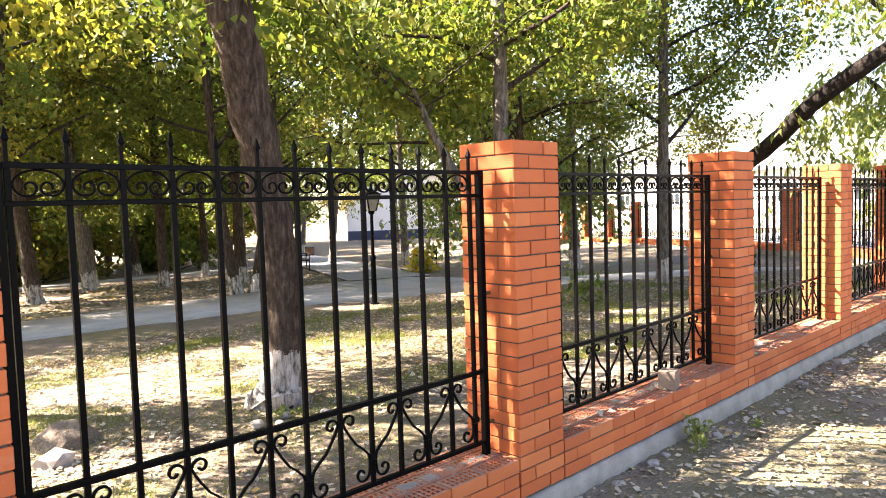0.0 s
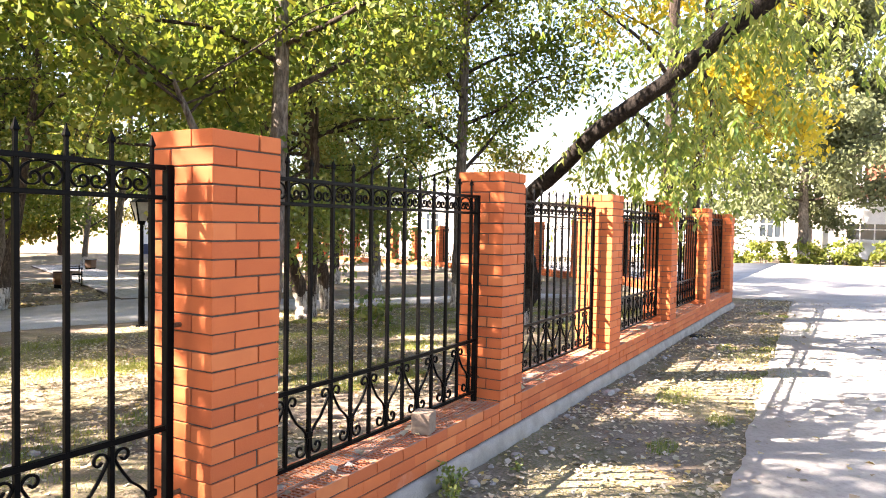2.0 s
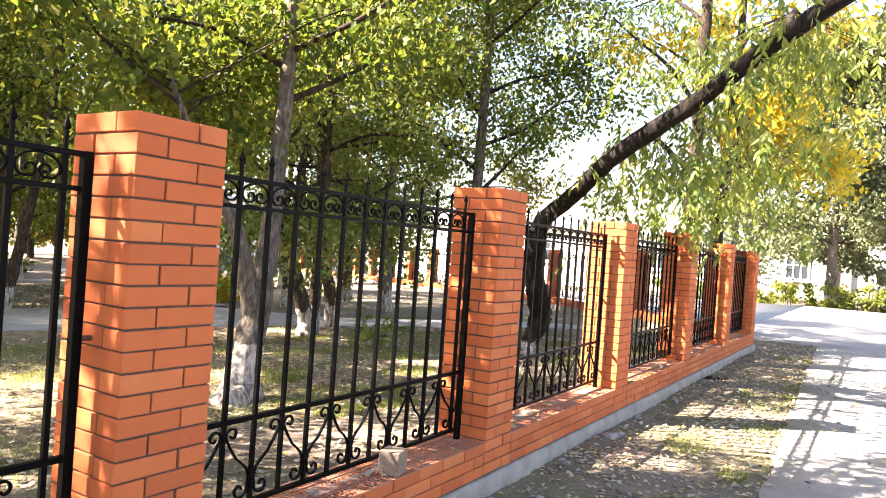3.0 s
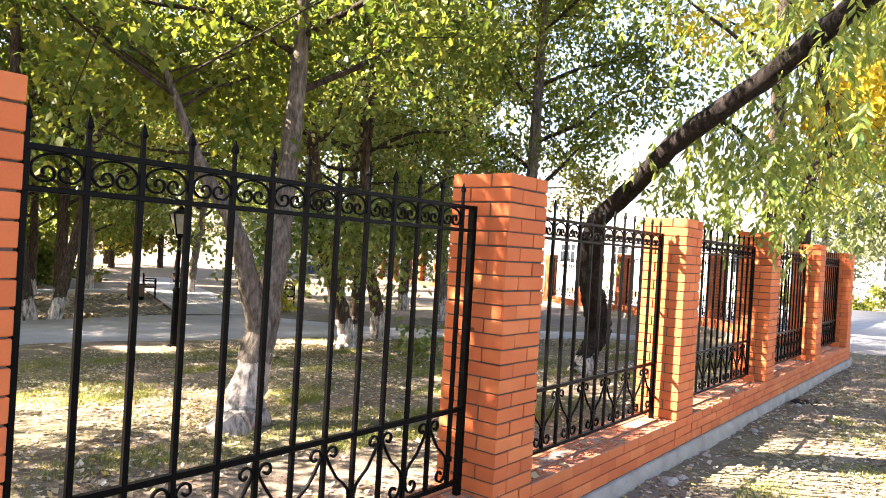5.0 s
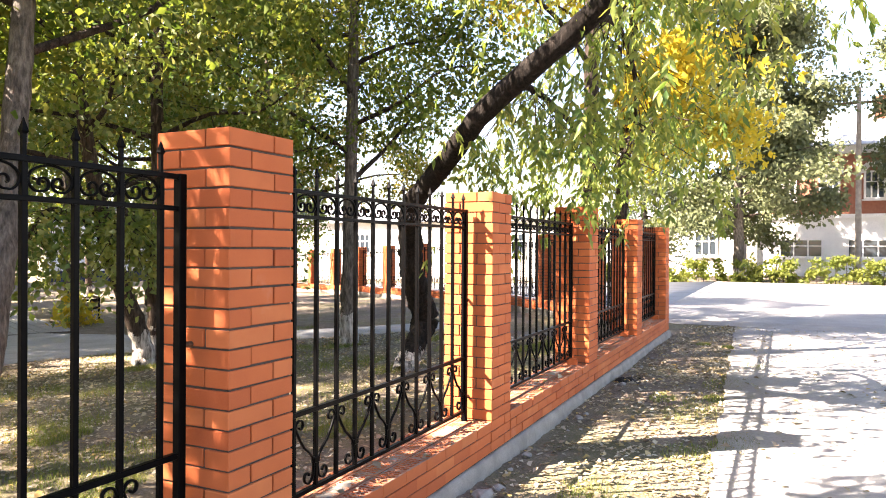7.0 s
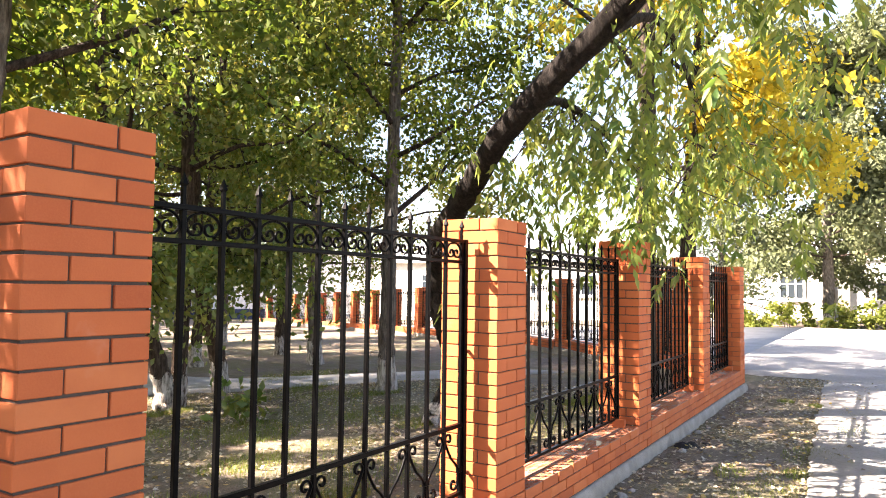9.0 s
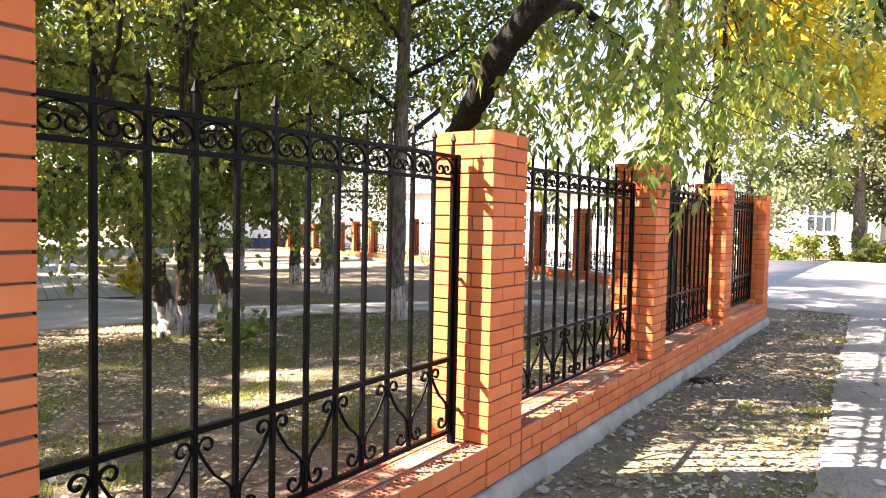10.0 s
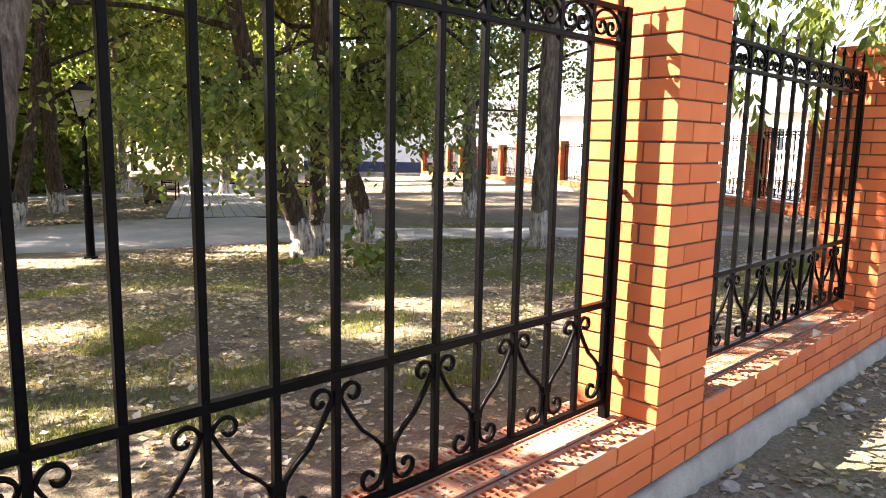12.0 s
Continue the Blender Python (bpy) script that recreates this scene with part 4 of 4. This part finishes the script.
def window(parent, x, y, z, w, h, arched=False, bars=2):
    win = part("window", boxed(x - 0.05, x + 0.02, y - w / 2, y + w / 2, z, z + h), M_GLASS, parent)
    bm = bmesh.new()
    for s in (-1, 1):
        box(bm, x - 0.09, x - 0.052, y + s * w / 2 - 0.06, y + s * w / 2 + 0.06, z - 0.05, z + h + 0.05)
    box(bm, x - 0.09, x - 0.052, y - w / 2 + 0.06, y + w / 2 - 0.06, z - 0.05, z + 0.05)
    box(bm, x - 0.09, x - 0.052, y - w / 2 + 0.06, y + w / 2 - 0.06, z + h - 0.05, z + h + 0.05)
    for i in range(1, bars + 1):
        yy = y - w / 2 + w * i / (bars + 1)
        box(bm, x - 0.085, x - 0.053, yy - 0.04, yy + 0.04, z + 0.05, z + h - 0.05)
    box(bm, x - 0.083, x - 0.054, y - w / 2 + 0.06, y + w / 2 - 0.06, z + h * 0.6, z + h * 0.6 + 0.06)
    part("window_frame", bm, M_WHITE, win, "white window frame")
    if arched:
        bm = bmesh.new()
        for i in range(9):
            a = math.pi * (i + 0.5) / 9
            m = Matrix.Translation((x - 0.06, y + math.cos(a) * (w / 2 + 0.12), z + h + math.sin(a) * 0.45)) @ Matrix.Rotation(-a + math.pi / 2, 4, "X") @ Matrix.Diagonal((0.16, 0.3, 0.22, 1))
            bmesh.ops.create_cube(bm, size=1, matrix=m)
        part("window_arch", bm, M_WHITE, win, "white arched hood")
    part("window_sill", boxed(x - 0.2, x - 0.051, y - w / 2 - 0.15, y + w / 2 + 0.15, z - 0.15, z - 0.055), M_WHITE, win)


house = thing("brick_house", "two-storey house, white ground floor and red brick upper floor", "house", (48, -9, 0))
part("lower_wall", boxed(0, 10, -11, 8.6, 0, 3.75), M_WHITE, house, "white rendered ground floor wall")
part("upper_wall", boxed(0.05, 9.9, -10.95, 8.55, 3.75, 7.8), M_HOUSE_BRICK, house, "weathered red brick upper wall")
part("string_course", boxed(-0.15, -0.002, -11, 8.6, 3.55, 3.8), M_WHITE, house)
part("cornice", boxed(-0.3, 0.048, -11.1, 8.7, 7.35, 7.8), M_WHITE, house)
bm = bmesh.new()
vs = [bm.verts.new(c) for c in ((-0.6, -11.4, 7.8), (10.5, -11.4, 7.8), (10.5, 9, 7.8), (-0.6, 9, 7.8), (5, -8, 10.6), (5, 5.6, 10.6))]
for q in ((0, 1, 4), (1, 2, 5, 4), (2, 3, 5), (3, 0, 4, 5), (3, 2, 1, 0)):
    bm.faces.new([vs[a] for a in q])
part("roof", bm, M_ROOF, house, "pale sheet metal roof")
part("chimney", boxed(3.5, 4.3, 1.2, 2.0, 9.0, 11.3), M_HOUSE_BRICK, house)
for i in range(8):
    y = 7.0 - i * 2.3
    window(house, 0.0, y, 4.7, 1.0, 1.55, True)
    if i % 2:
        part("pilaster", boxed(-0.1, 0.045, y + 0.95, y + 1.35, 3.8, 7.35), M_WHITE if i > 3 else M_HOUSE_BRICK, house)
for i in range(5):
    window(house, -0.052, 6.2 - i * 3.6, 1.25, 2.3, 1.05, False, 2)

annex = thing("white_outbuilding", "long low white building with a grey roof behind the hedge", "building", (47, 8, 0))
part("wall", boxed(0, 8, -7.5, 26, -1.6, 3.6), M_WHITE, annex)
bm = bmesh.new()
vs = [bm.verts.new(c) for c in ((-0.5, -8, 3.6), (8.5, -8, 3.6), (8.5, 26.5, 3.6), (-0.5, 26.5, 3.6), (4, -8, 5.4), (4, 26.5, 5.4))]
for q in ((0, 1, 4), (1, 2, 5, 4), (2, 3, 5), (3, 0, 4, 5), (3, 2, 1, 0)):
    bm.faces.new([vs[a] for a in q])
part("roof", bm, M_ROOF, annex)
for i in range(7):
    window(annex, 0.0, -5.5 + i * 4.2, 1.3, 1.3, 1.4)

# white hall with a navy plinth at the far end of the walk
hall = thing("white_hall", "long white hall with a dark navy plinth", "building", (47.7, 42.2, -1.75))
hall.rotation_euler = (0, 0, radians(-38.5))
part("plinth", boxed(-14, -2.8, -0.06, 8, 0, 1.4), M_NAVY, hall, "navy painted plinth")
part("low_wall", boxed(-2.8, 9, 0, 7.9, 0, 1.4), M_WHITE, hall)
part("wall", boxed(-14, 9, 0, 7.9, 1.4, 6.4), M_WHITE, hall)
part("roof", boxed(-14.4, 9.4, -0.4, 8.3, 6.4, 6.65), M_ROOF, hall)

# far street tree before the house, and a fir
tree([[(39.6, 0.2, 0, 0.3), (39.6, 0.2, 2.5, 0.24), (39.7, 0.3, 7, 0.18), (39.8, 0.3, 14, 0.04)]], "large pale-leaved street tree before the house", leaves=60000, size=0.25, limb_from=2.4, limbs=32, spread=5.0, clump=0.95, seed=61, leaf=M_LEAF_PALE, bark=M_BARK_GREY, name="street_tree", group="street trees", rise=0.2)
tree([[(44.0, -8.5, 0, 0.3), (44, -8.5, 2.5, 0.24), (44, -8.5, 7, 0.18), (44, -8.5, 13, 0.04)]], "tall pale-leaved street tree beside the house", leaves=9000, size=0.32, limb_from=4.0, limbs=14, spread=3.0, clump=0.9, seed=62, leaf=M_LEAF_PALE, bark=M_BARK_GREY, name="street_tree", group="street trees")


def fir(x, y, h, seed):
    rng = np.random.default_rng(seed)
    root = thing("fir_tree", "tall grey-green fir tree with drooping tiers", "fir tree", (x, y, park_level(x, y) - 0.1))
    v, f = tube(np.linspace((0, 0, 0), (0, 0, h), 8), np.linspace(0.22, 0.02, 8), 7)
    part("trunk", arrays_mesh("trunk", v, f, M_BARK_DARK, True), None, root)
    pc, wood = [], []
    for k in range(26):
        z = 1.2 + (h - 1.4) * k / 26
        ln = (h - z) * 0.27 + 0.2
        for a in np.arange(0, 6.28, 0.8) + k * 0.55:
            tip = np.array([math.cos(a) * ln, math.sin(a) * ln, z - 0.3 * ln])
            wood.append(tube(np.linspace((0, 0, z), tip, 3), [0.03, 0.02, 0.006], 3))
            pc += [np.array([0, 0, z]) * (1 - s) + tip * s for s in (0.3, 0.55, 0.8, 1.0)]
    v, f = joined(wood)
    tagged(part("branchwork", arrays_mesh("branchwork", v, f, M_BARK_DARK), None, root), kind="stuff")
    pc = np.array(pc)
    v, f = leaf_cloud(pc, np.full(len(pc), 0.3), 9000, 0.26, rng, 0.3, 0.35)
    tagged(part("needles", arrays_mesh("needles", v, f, M_NEEDLE), None, root), kind="stuff")


fir(41.0, 5.2, 12.5, 71)

# ---- lamp post in the park ----
lamp = thing("park_lamp", "black iron park lamp post with a square glass lantern", "lamp post", (6.12, 8.85, park_level(6.12, 8.85) - 0.02))
for z0, z1, r0, r1 in ((0, 0.06, 0.1, 0.085), (0.06, 0.95, 0.058, 0.052), (0.95, 1.02, 0.07, 0.05), (1.02, 1.86, 0.038, 0.032), (1.86, 1.93, 0.05, 0.075)):
    bm = bmesh.new()
    bmesh.ops.create_cone(bm, cap_ends=True, segments=12, radius1=r0, radius2=r1, depth=z1 - z0, matrix=Matrix.Translation((0, 0, (z0 + z1) / 2)))
    part("pole" if z1 - z0 > 0.5 else "collar", bm, M_IRON, lamp)
bm = bmesh.new()
bmesh.ops.create_cone(bm, cap_ends=True, segments=4, radius1=0.1, radius2=0.2, depth=0.33, matrix=Matrix.Translation((0, 0, 2.095)) @ Matrix.Rotation(0.5, 4, "Z"))
part("lantern_glass", bm, M_LANTERN, lamp, "pale frosted glass")
bm = bmesh.new()
bmesh.ops.create_cone(bm, cap_ends=True, segments=4, radius1=0.26, radius2=0.09, depth=0.08, matrix=Matrix.Translation((0, 0, 2.3)) @ Matrix.Rotation(0.5, 4, "Z"))
bmesh.ops.create_cone(bm, cap_ends=True, segments=4, radius1=0.09, radius2=0.015, depth=0.07, matrix=Matrix.Translation((0, 0, 2.375)) @ Matrix.Rotation(0.5, 4, "Z"))
part("lantern_cap", bm, M_IRON, lamp)
for q in range(4):
    a = 0.5 + q * math.pi / 2
    v = [Vector((math.cos(a) * 0.104, math.sin(a) * 0.104, 1.93)), Vector((math.cos(a) * 0.205, math.sin(a) * 0.205, 2.26))]
    w = v[1] - v[0]
    bm = bmesh.new()
    bmesh.ops.create_cube(bm, size=1, matrix=Matrix.Translation((v[0] + v[1]) / 2) @ w.to_track_quat("Z", "Y").to_matrix().to_4x4() @ Matrix.Diagonal((0.022, 0.022, w.length, 1)))
    part("lantern_rib", bm, M_IRON, lamp)


# ---- benches and a bin by the paved walk ----
def bench(x, y, turn):
    root = thing("park_bench", "small park bench with wooden slats and black iron sides", "bench", (x, y, park_level(x, y)), "park benches")
    root.rotation_euler = (0, 0, radians(turn))
    for sx in (-0.6, 0.6):
        bm = boxed(sx - 0.02, sx + 0.02, -0.22, -0.18, 0, 0.62)
        box(bm, sx - 0.02, sx + 0.02, 0.18, 0.22, 0, 0.85)
        box(bm, sx - 0.02, sx + 0.02, -0.18, 0.18, 0.4, 0.44)
        box(bm, sx - 0.02, sx + 0.02, -0.24, 0.18, 0.62, 0.66)
        part("side_frame", bm, M_IRON, root)
    for k in range(4):
        part("slat", boxed(-0.65, 0.65, -0.19 + k * 0.095, -0.115 + k * 0.095, 0.442, 0.47, bevel=0.004), M_WOOD, root)
    for k in range(3):
        part("slat", boxed(-0.65, 0.65, 0.155, 0.178, 0.54 + k * 0.11, 0.62 + k * 0.11, bevel=0.004), M_WOOD, root)


bench(12.5, 21.3, 62)
bench(13.6, 15.3, -118)
bin_thing = thing("litter_bin", "rusty brown square litter bin beside the paved walk", "litter bin", (11.55, 20.4, park_level(11.55, 20.4)), "litter bins")
bm = boxed(-0.2, 0.2, -0.2, 0.2, 0.12, 0.52, bevel=0.01)
part("body", bm, M_RUST, bin_thing)
for sx in (-0.17, 0.17):
    part("leg", boxed(sx - 0.02, sx + 0.02, -0.17, 0.17, 0, 0.12), M_IRON, bin_thing)
part("rim", boxed(-0.215, 0.215, -0.215, 0.215, 0.52, 0.55, bevel=0.005), M_IRON, bin_thing)
copy_thing(bin_thing, pose(20.6, 33.0, park_level(20.6, 33.0), 0, 0, 20))

# ---- utility pole by the house ----
pole = thing("utility_pole", "pale concrete utility pole with a crossarm before the house", "utility pole", (44.5, -5.5, 0))
v, f = tube(np.linspace((0, 0, 0), (0, 0, 10.5), 6), np.linspace(0.17, 0.11, 6), 10)
part("shaft", arrays_mesh("shaft", v, f, M_CONCRETE, True), None, pole)
part("crossarm", boxed(-0.06, 0.06, -1.1, 1.1, 9.6, 9.72), M_RUST, pole)
for s in (-1.0, -0.4, 0.4, 1.0):
    bm = bmesh.new()
    bmesh.ops.create_cone(bm, cap_ends=True, segments=8, radius1=0.05, radius2=0.03, depth=0.16, matrix=Matrix.Translation((0, s, 9.8)))
    part("insulator", bm, M_WHITE, pole)

M_ASH = stone_material("black_ash", (0.012, 0.011, 0.011), (0.03, 0.027, 0.025), 18.0)

# ---- litter: fallen leaves, grass, rubble ----
def litter(name, label, count, area, size, material, seed, z_at, flat=0.25, clumps=0):
    rng = np.random.default_rng(seed)
    x0, x1, y0, y1 = area
    x, y = rng.uniform(x0, x1, count), rng.uniform(y0, y1, count)
    if clumps:
        cx, cy = rng.uniform(x0, x1, clumps), rng.uniform(y0, y1, clumps)
        k = rng.integers(0, clumps, count)
        part_c = rng.random(count) < 0.6
        x = np.where(part_c, cx[k] + rng.normal(0, 0.35, count), x)
        y = np.where(part_c, cy[k] + rng.normal(0, 0.3, count), y)
    ok = (y > y0) & (y < y1)
    x, y = x[ok], y[ok]
    n = len(x)
    pos = np.stack([x, y, z_at(x, y) + 0.004 + rng.uniform(0, 0.008, n)], -1)
    a = rng.uniform(0, 6.28, n)
    ax = np.stack([np.cos(a), np.sin(a), rng.normal(0, flat, n)], -1)
    side = np.stack([-np.sin(a), np.cos(a), rng.normal(0, flat, n)], -1)
    s = (size * rng.uniform(0.5, 1.5, n))[:, None]
    w = s * rng.uniform(0.25, 0.5, n)[:, None]
    lift = np.stack([0 * x, 0 * x, rng.uniform(0.0, 0.3, n) * s[:, 0]], -1)
    v = np.stack([pos, pos + ax * s * 0.4 + side * w + lift, pos + ax * s, pos + ax * s * 0.45 - side * w + lift * 0.6], 1)
    floor = (z_at(x, y) + 0.003)[:, None]
    v[..., 2] = np.maximum(v[..., 2], floor)
    i = np.arange(n)[:, None] * 4
    f = np.concatenate([i + np.array([[0, 1, 2]]), i + np.array([[0, 2, 3]])])
    return tagged(new(name, arrays_mesh(name, v.reshape(-1, 3), f, material)), label, "fallen leaves" if "leaves" in name else "grass", kind="stuff")


def on_ground(x, y):
    return ground_height(x, y)


def on_road(x, y):
    return 0 * x + 0.13


litter("verge_leaves", "dry pale and yellow leaves strewn over the verge", 15000, (-4, 16, -1.7, -0.06), 0.04, M_FALLEN, 1, on_ground, clumps=60)
litter("park_leaves", "dry brown and yellow leaves on the park ground", 36000, (-5, 13.2, 2.2, 9.0), 0.042, M_FALLEN, 2, on_ground, clumps=160)
litter("fence_leaves", "sparse dry leaves on bare earth behind the fence", 5500, (-5, 13.2, 0.45, 2.6), 0.042, M_FALLEN, 12, on_ground, clumps=40)
litter("far_park_leaves", "dry leaves under the trees beyond the path", 9000, (-10, 13.4, 14.4, 24), 0.1, M_FALLEN, 3, on_ground, clumps=90)
litter("road_leaves", "scattered dry leaves on the road", 900, (-2, 16, -4.5, -1.4), 0.055, M_FALLEN, 4, on_road)


def on_ledge(x, y):
    return 0 * x + LEDGE


litter("ledge_leaves", "a few dry leaves lying on the low wall", 70, (0.4, 13.4, 0.02, 0.15), 0.05, M_FALLEN, 7, on_ledge)


def grass(name, label, count, patches, seed, tall):
    rng = np.random.default_rng(seed)
    px = np.array(patches, float)
    k = rng.integers(0, len(px), count)
    r, a = np.sqrt(rng.random(count)) * px[k, 2], rng.uniform(0, 6.28, count)
    x, y = px[k, 0] + r * np.cos(a), px[k, 1] + r * np.sin(a) * 0.6
    ok = (y > 0.45) | ((y < -0.07) & (y > -1.75))
    x, y = x[ok], y[ok]
    n = len(x)
    b = np.stack([x, y, ground_height(x, y) - 0.004], -1)
    h = tall * rng.uniform(0.4, 1.2, n)
    t = rng.uniform(0, 6.28, n)
    lean = np.stack([np.cos(t), np.sin(t), 0 * t], -1) * (h * rng.uniform(0.2, 0.9, n))[:, None]
    w = np.stack([-np.sin(t), np.cos(t), 0 * t], -1) * 0.0032
    tip = b + lean + np.stack([0 * h, 0 * h, h], -1)
    v = np.stack([b - w, b + w, tip], 1).reshape(-1, 3)
    return tagged(new(name, arrays_mesh(name, v, np.arange(3 * n).reshape(-1, 3), M_GRASS)), label, "grass", kind="stuff")


rng_g = random.Random(9)
grass("verge_grass", "thin patches of grass on the verge", 10000, [(rng_g.uniform(-3, 13), rng_g.uniform(-1.6, -0.7), rng_g.uniform(0.15, 0.5)) for q in range(30)], 5, 0.045)
grass("park_grass", "thin sunlit grass between the trees", 95000, [(rng_g.uniform(-5, 13), rng_g.uniform(1.6, 8.5), rng_g.uniform(0.3, 1.2)) for q in range(90)], 6, 0.06)


def stone(x, y, z, s, seed, material, label, name="stone", category="stone"):
    rng = random.Random(seed)
    bm = bmesh.new()
    bmesh.ops.create_icosphere(bm, subdivisions=2, radius=s)
    for v in bm.verts:
        v.co *= 1 + 0.5 * noise.noise(v.co * (2.2 / s) + Vector((seed, 0, 0)))
        v.co.z = max(-s * 0.35, v.co.z * 0.65)
    ob = new(name, mesh_of(bm, name, material))
    ob.matrix_world = pose(x, y, z + s * 0.3, 0, 0, rng.uniform(0, 360))
    return tagged(ob, label, category, "stones along the footing")


rng_s = random.Random(17)
for i in range(34):
    x = rng_s.uniform(0.5, 13.5)
    y = -0.1 - abs(rng_s.gauss(0, 0.09))
    stone(x, y, float(ground_height(np.array(x), np.array(y))) - 0.004, rng_s.choice((0.016, 0.022, 0.03, 0.042)), i, M_RUBBLE, "small grey stone lying beside the footing")

# larger stones, a dark ash heap, mounds
stone(4.75, -0.17, 0.1, 0.075, 51, M_RUBBLE, "pale broken stone beside the footing")
stone(4.95, -0.2, 0.1, 0.05, 52, M_RUBBLE, "pale broken stone beside the footing")
stone(-1.36, 3.2, 0.0, 0.13, 53, M_RUBBLE, "pale stone half sunk in the grass")
stone(-1.15, 3.75, -0.08, 0.24, 54, M_EARTH, "low dark mound of earth", "earth_mound", "earth mound")
for i, (dx, dy, s) in enumerate(((0, 0, 0.09), (0.17, -0.05, 0.07), (-0.18, -0.03, 0.06), (0.05, -0.15, 0.06), (0.3, -0.16, 0.05), (-0.07, -0.2, 0.045), (0.18, -0.24, 0.04))):
    stone(9.05 + dx, -0.16 + dy, 0.085, s, 60 + i, M_ASH, "black lump of ash and tar beside the footing", "ash_lump", "ash")
stone(3.4, 3.3, 0.0, 0.2, 55, M_BARK_GREY, "knobbly grey root stump beside a tree", "root_stump", "stump")
for i, (x, y, s) in enumerate(((0.35, 2.9, 0.05), (0.2, 2.75, 0.04), (0.05, 2.85, 0.06), (0.3, 2.55, 0.035), (0.9, 2.9, 0.04), (0.62, 2.7, 0.05))):
    stone(x, y, park_level(x, y), s, 80 + i, M_RUBBLE, "pale rubble at the foot of a tree")

# loose bricks on the ledge
ob = new("loose_brick", brick_mesh("loose_brick", 0.13, 0.12))
ob.data.materials[0] = M_LOOSE
ob.matrix_world = pose(1.74, 0.075, LEDGE + 0.002, 0, 0, 14) @ Matrix.Diagonal((1, 1, 1.9, 1))
tagged(ob, "grey-brown broken brick lying on the low wall", "brick")
for x, y, turn in ((0.43, 0.17, 4), (3.115, 0.16, -3), (5.76, 0.155, 3), (8.0, 0.15, 5), (8.55, 0.16, 2), (10.72, 0.15, 3), (13.4, 0.15, -4)):
    ob = new("support_brick", HALF)
    ob.matrix_world = pose(x, y, LEDGE, 0, 0, turn) @ Matrix.Diagonal((0.5, 0.9, 1.0, 1))
    tagged(ob, "broken orange brick propping the iron panel", "brick", "props under the panels")


def weed(x, y, s, n, seed, label, leaf=None):
    rng = np.random.default_rng(seed)
    root = thing("weed", label, "plant", (x, y, float(ground_height(np.array(x), np.array(y))) - 0.01), "weeds along the fence")
    c = np.stack([rng.normal(0, s * 0.4, n), rng.normal(0, s * 0.3, n), rng.uniform(0.02, s, n)], -1)
    v, f = joined([tube(np.linspace((0, 0, 0), q, 3), [0.004, 0.003, 0.0015], 3) for q in c[: n // 2]])
    tagged(part("stalk_tuft", arrays_mesh("stalk_tuft", v, f, M_GRASS), None, root), kind="stuff")
    v, f = leaf_cloud(c, np.full(n, s * 0.2), n * 4, s * 0.28, rng, 0.0, 0.6)
    v[:, 2] = np.maximum(v[:, 2], 0.014)
    tagged(part("foliage", arrays_mesh("foliage", v, f, leaf or M_LEAF_BRIGHT), None, root), kind="stuff")


weed(1.72, -0.13, 0.17, 26, 1, "leafy green weed against the footing")
weed(1.55, -0.22, 0.12, 16, 2, "leafy green weed against the footing")
weed(2.35, -0.3, 0.08, 12, 3, "low green weed on the verge")
weed(0.3, 2.9, 0.14, 14, 4, "thin green seedling by a tree")
weed(7.95, 4.95, 0.48, 30, 5, "leafy sapling before a leaning tree")
weed(12.7, 14.5, 0.7, 70, 7, "small golden bush by the paved walk", M_LEAF_GOLD)
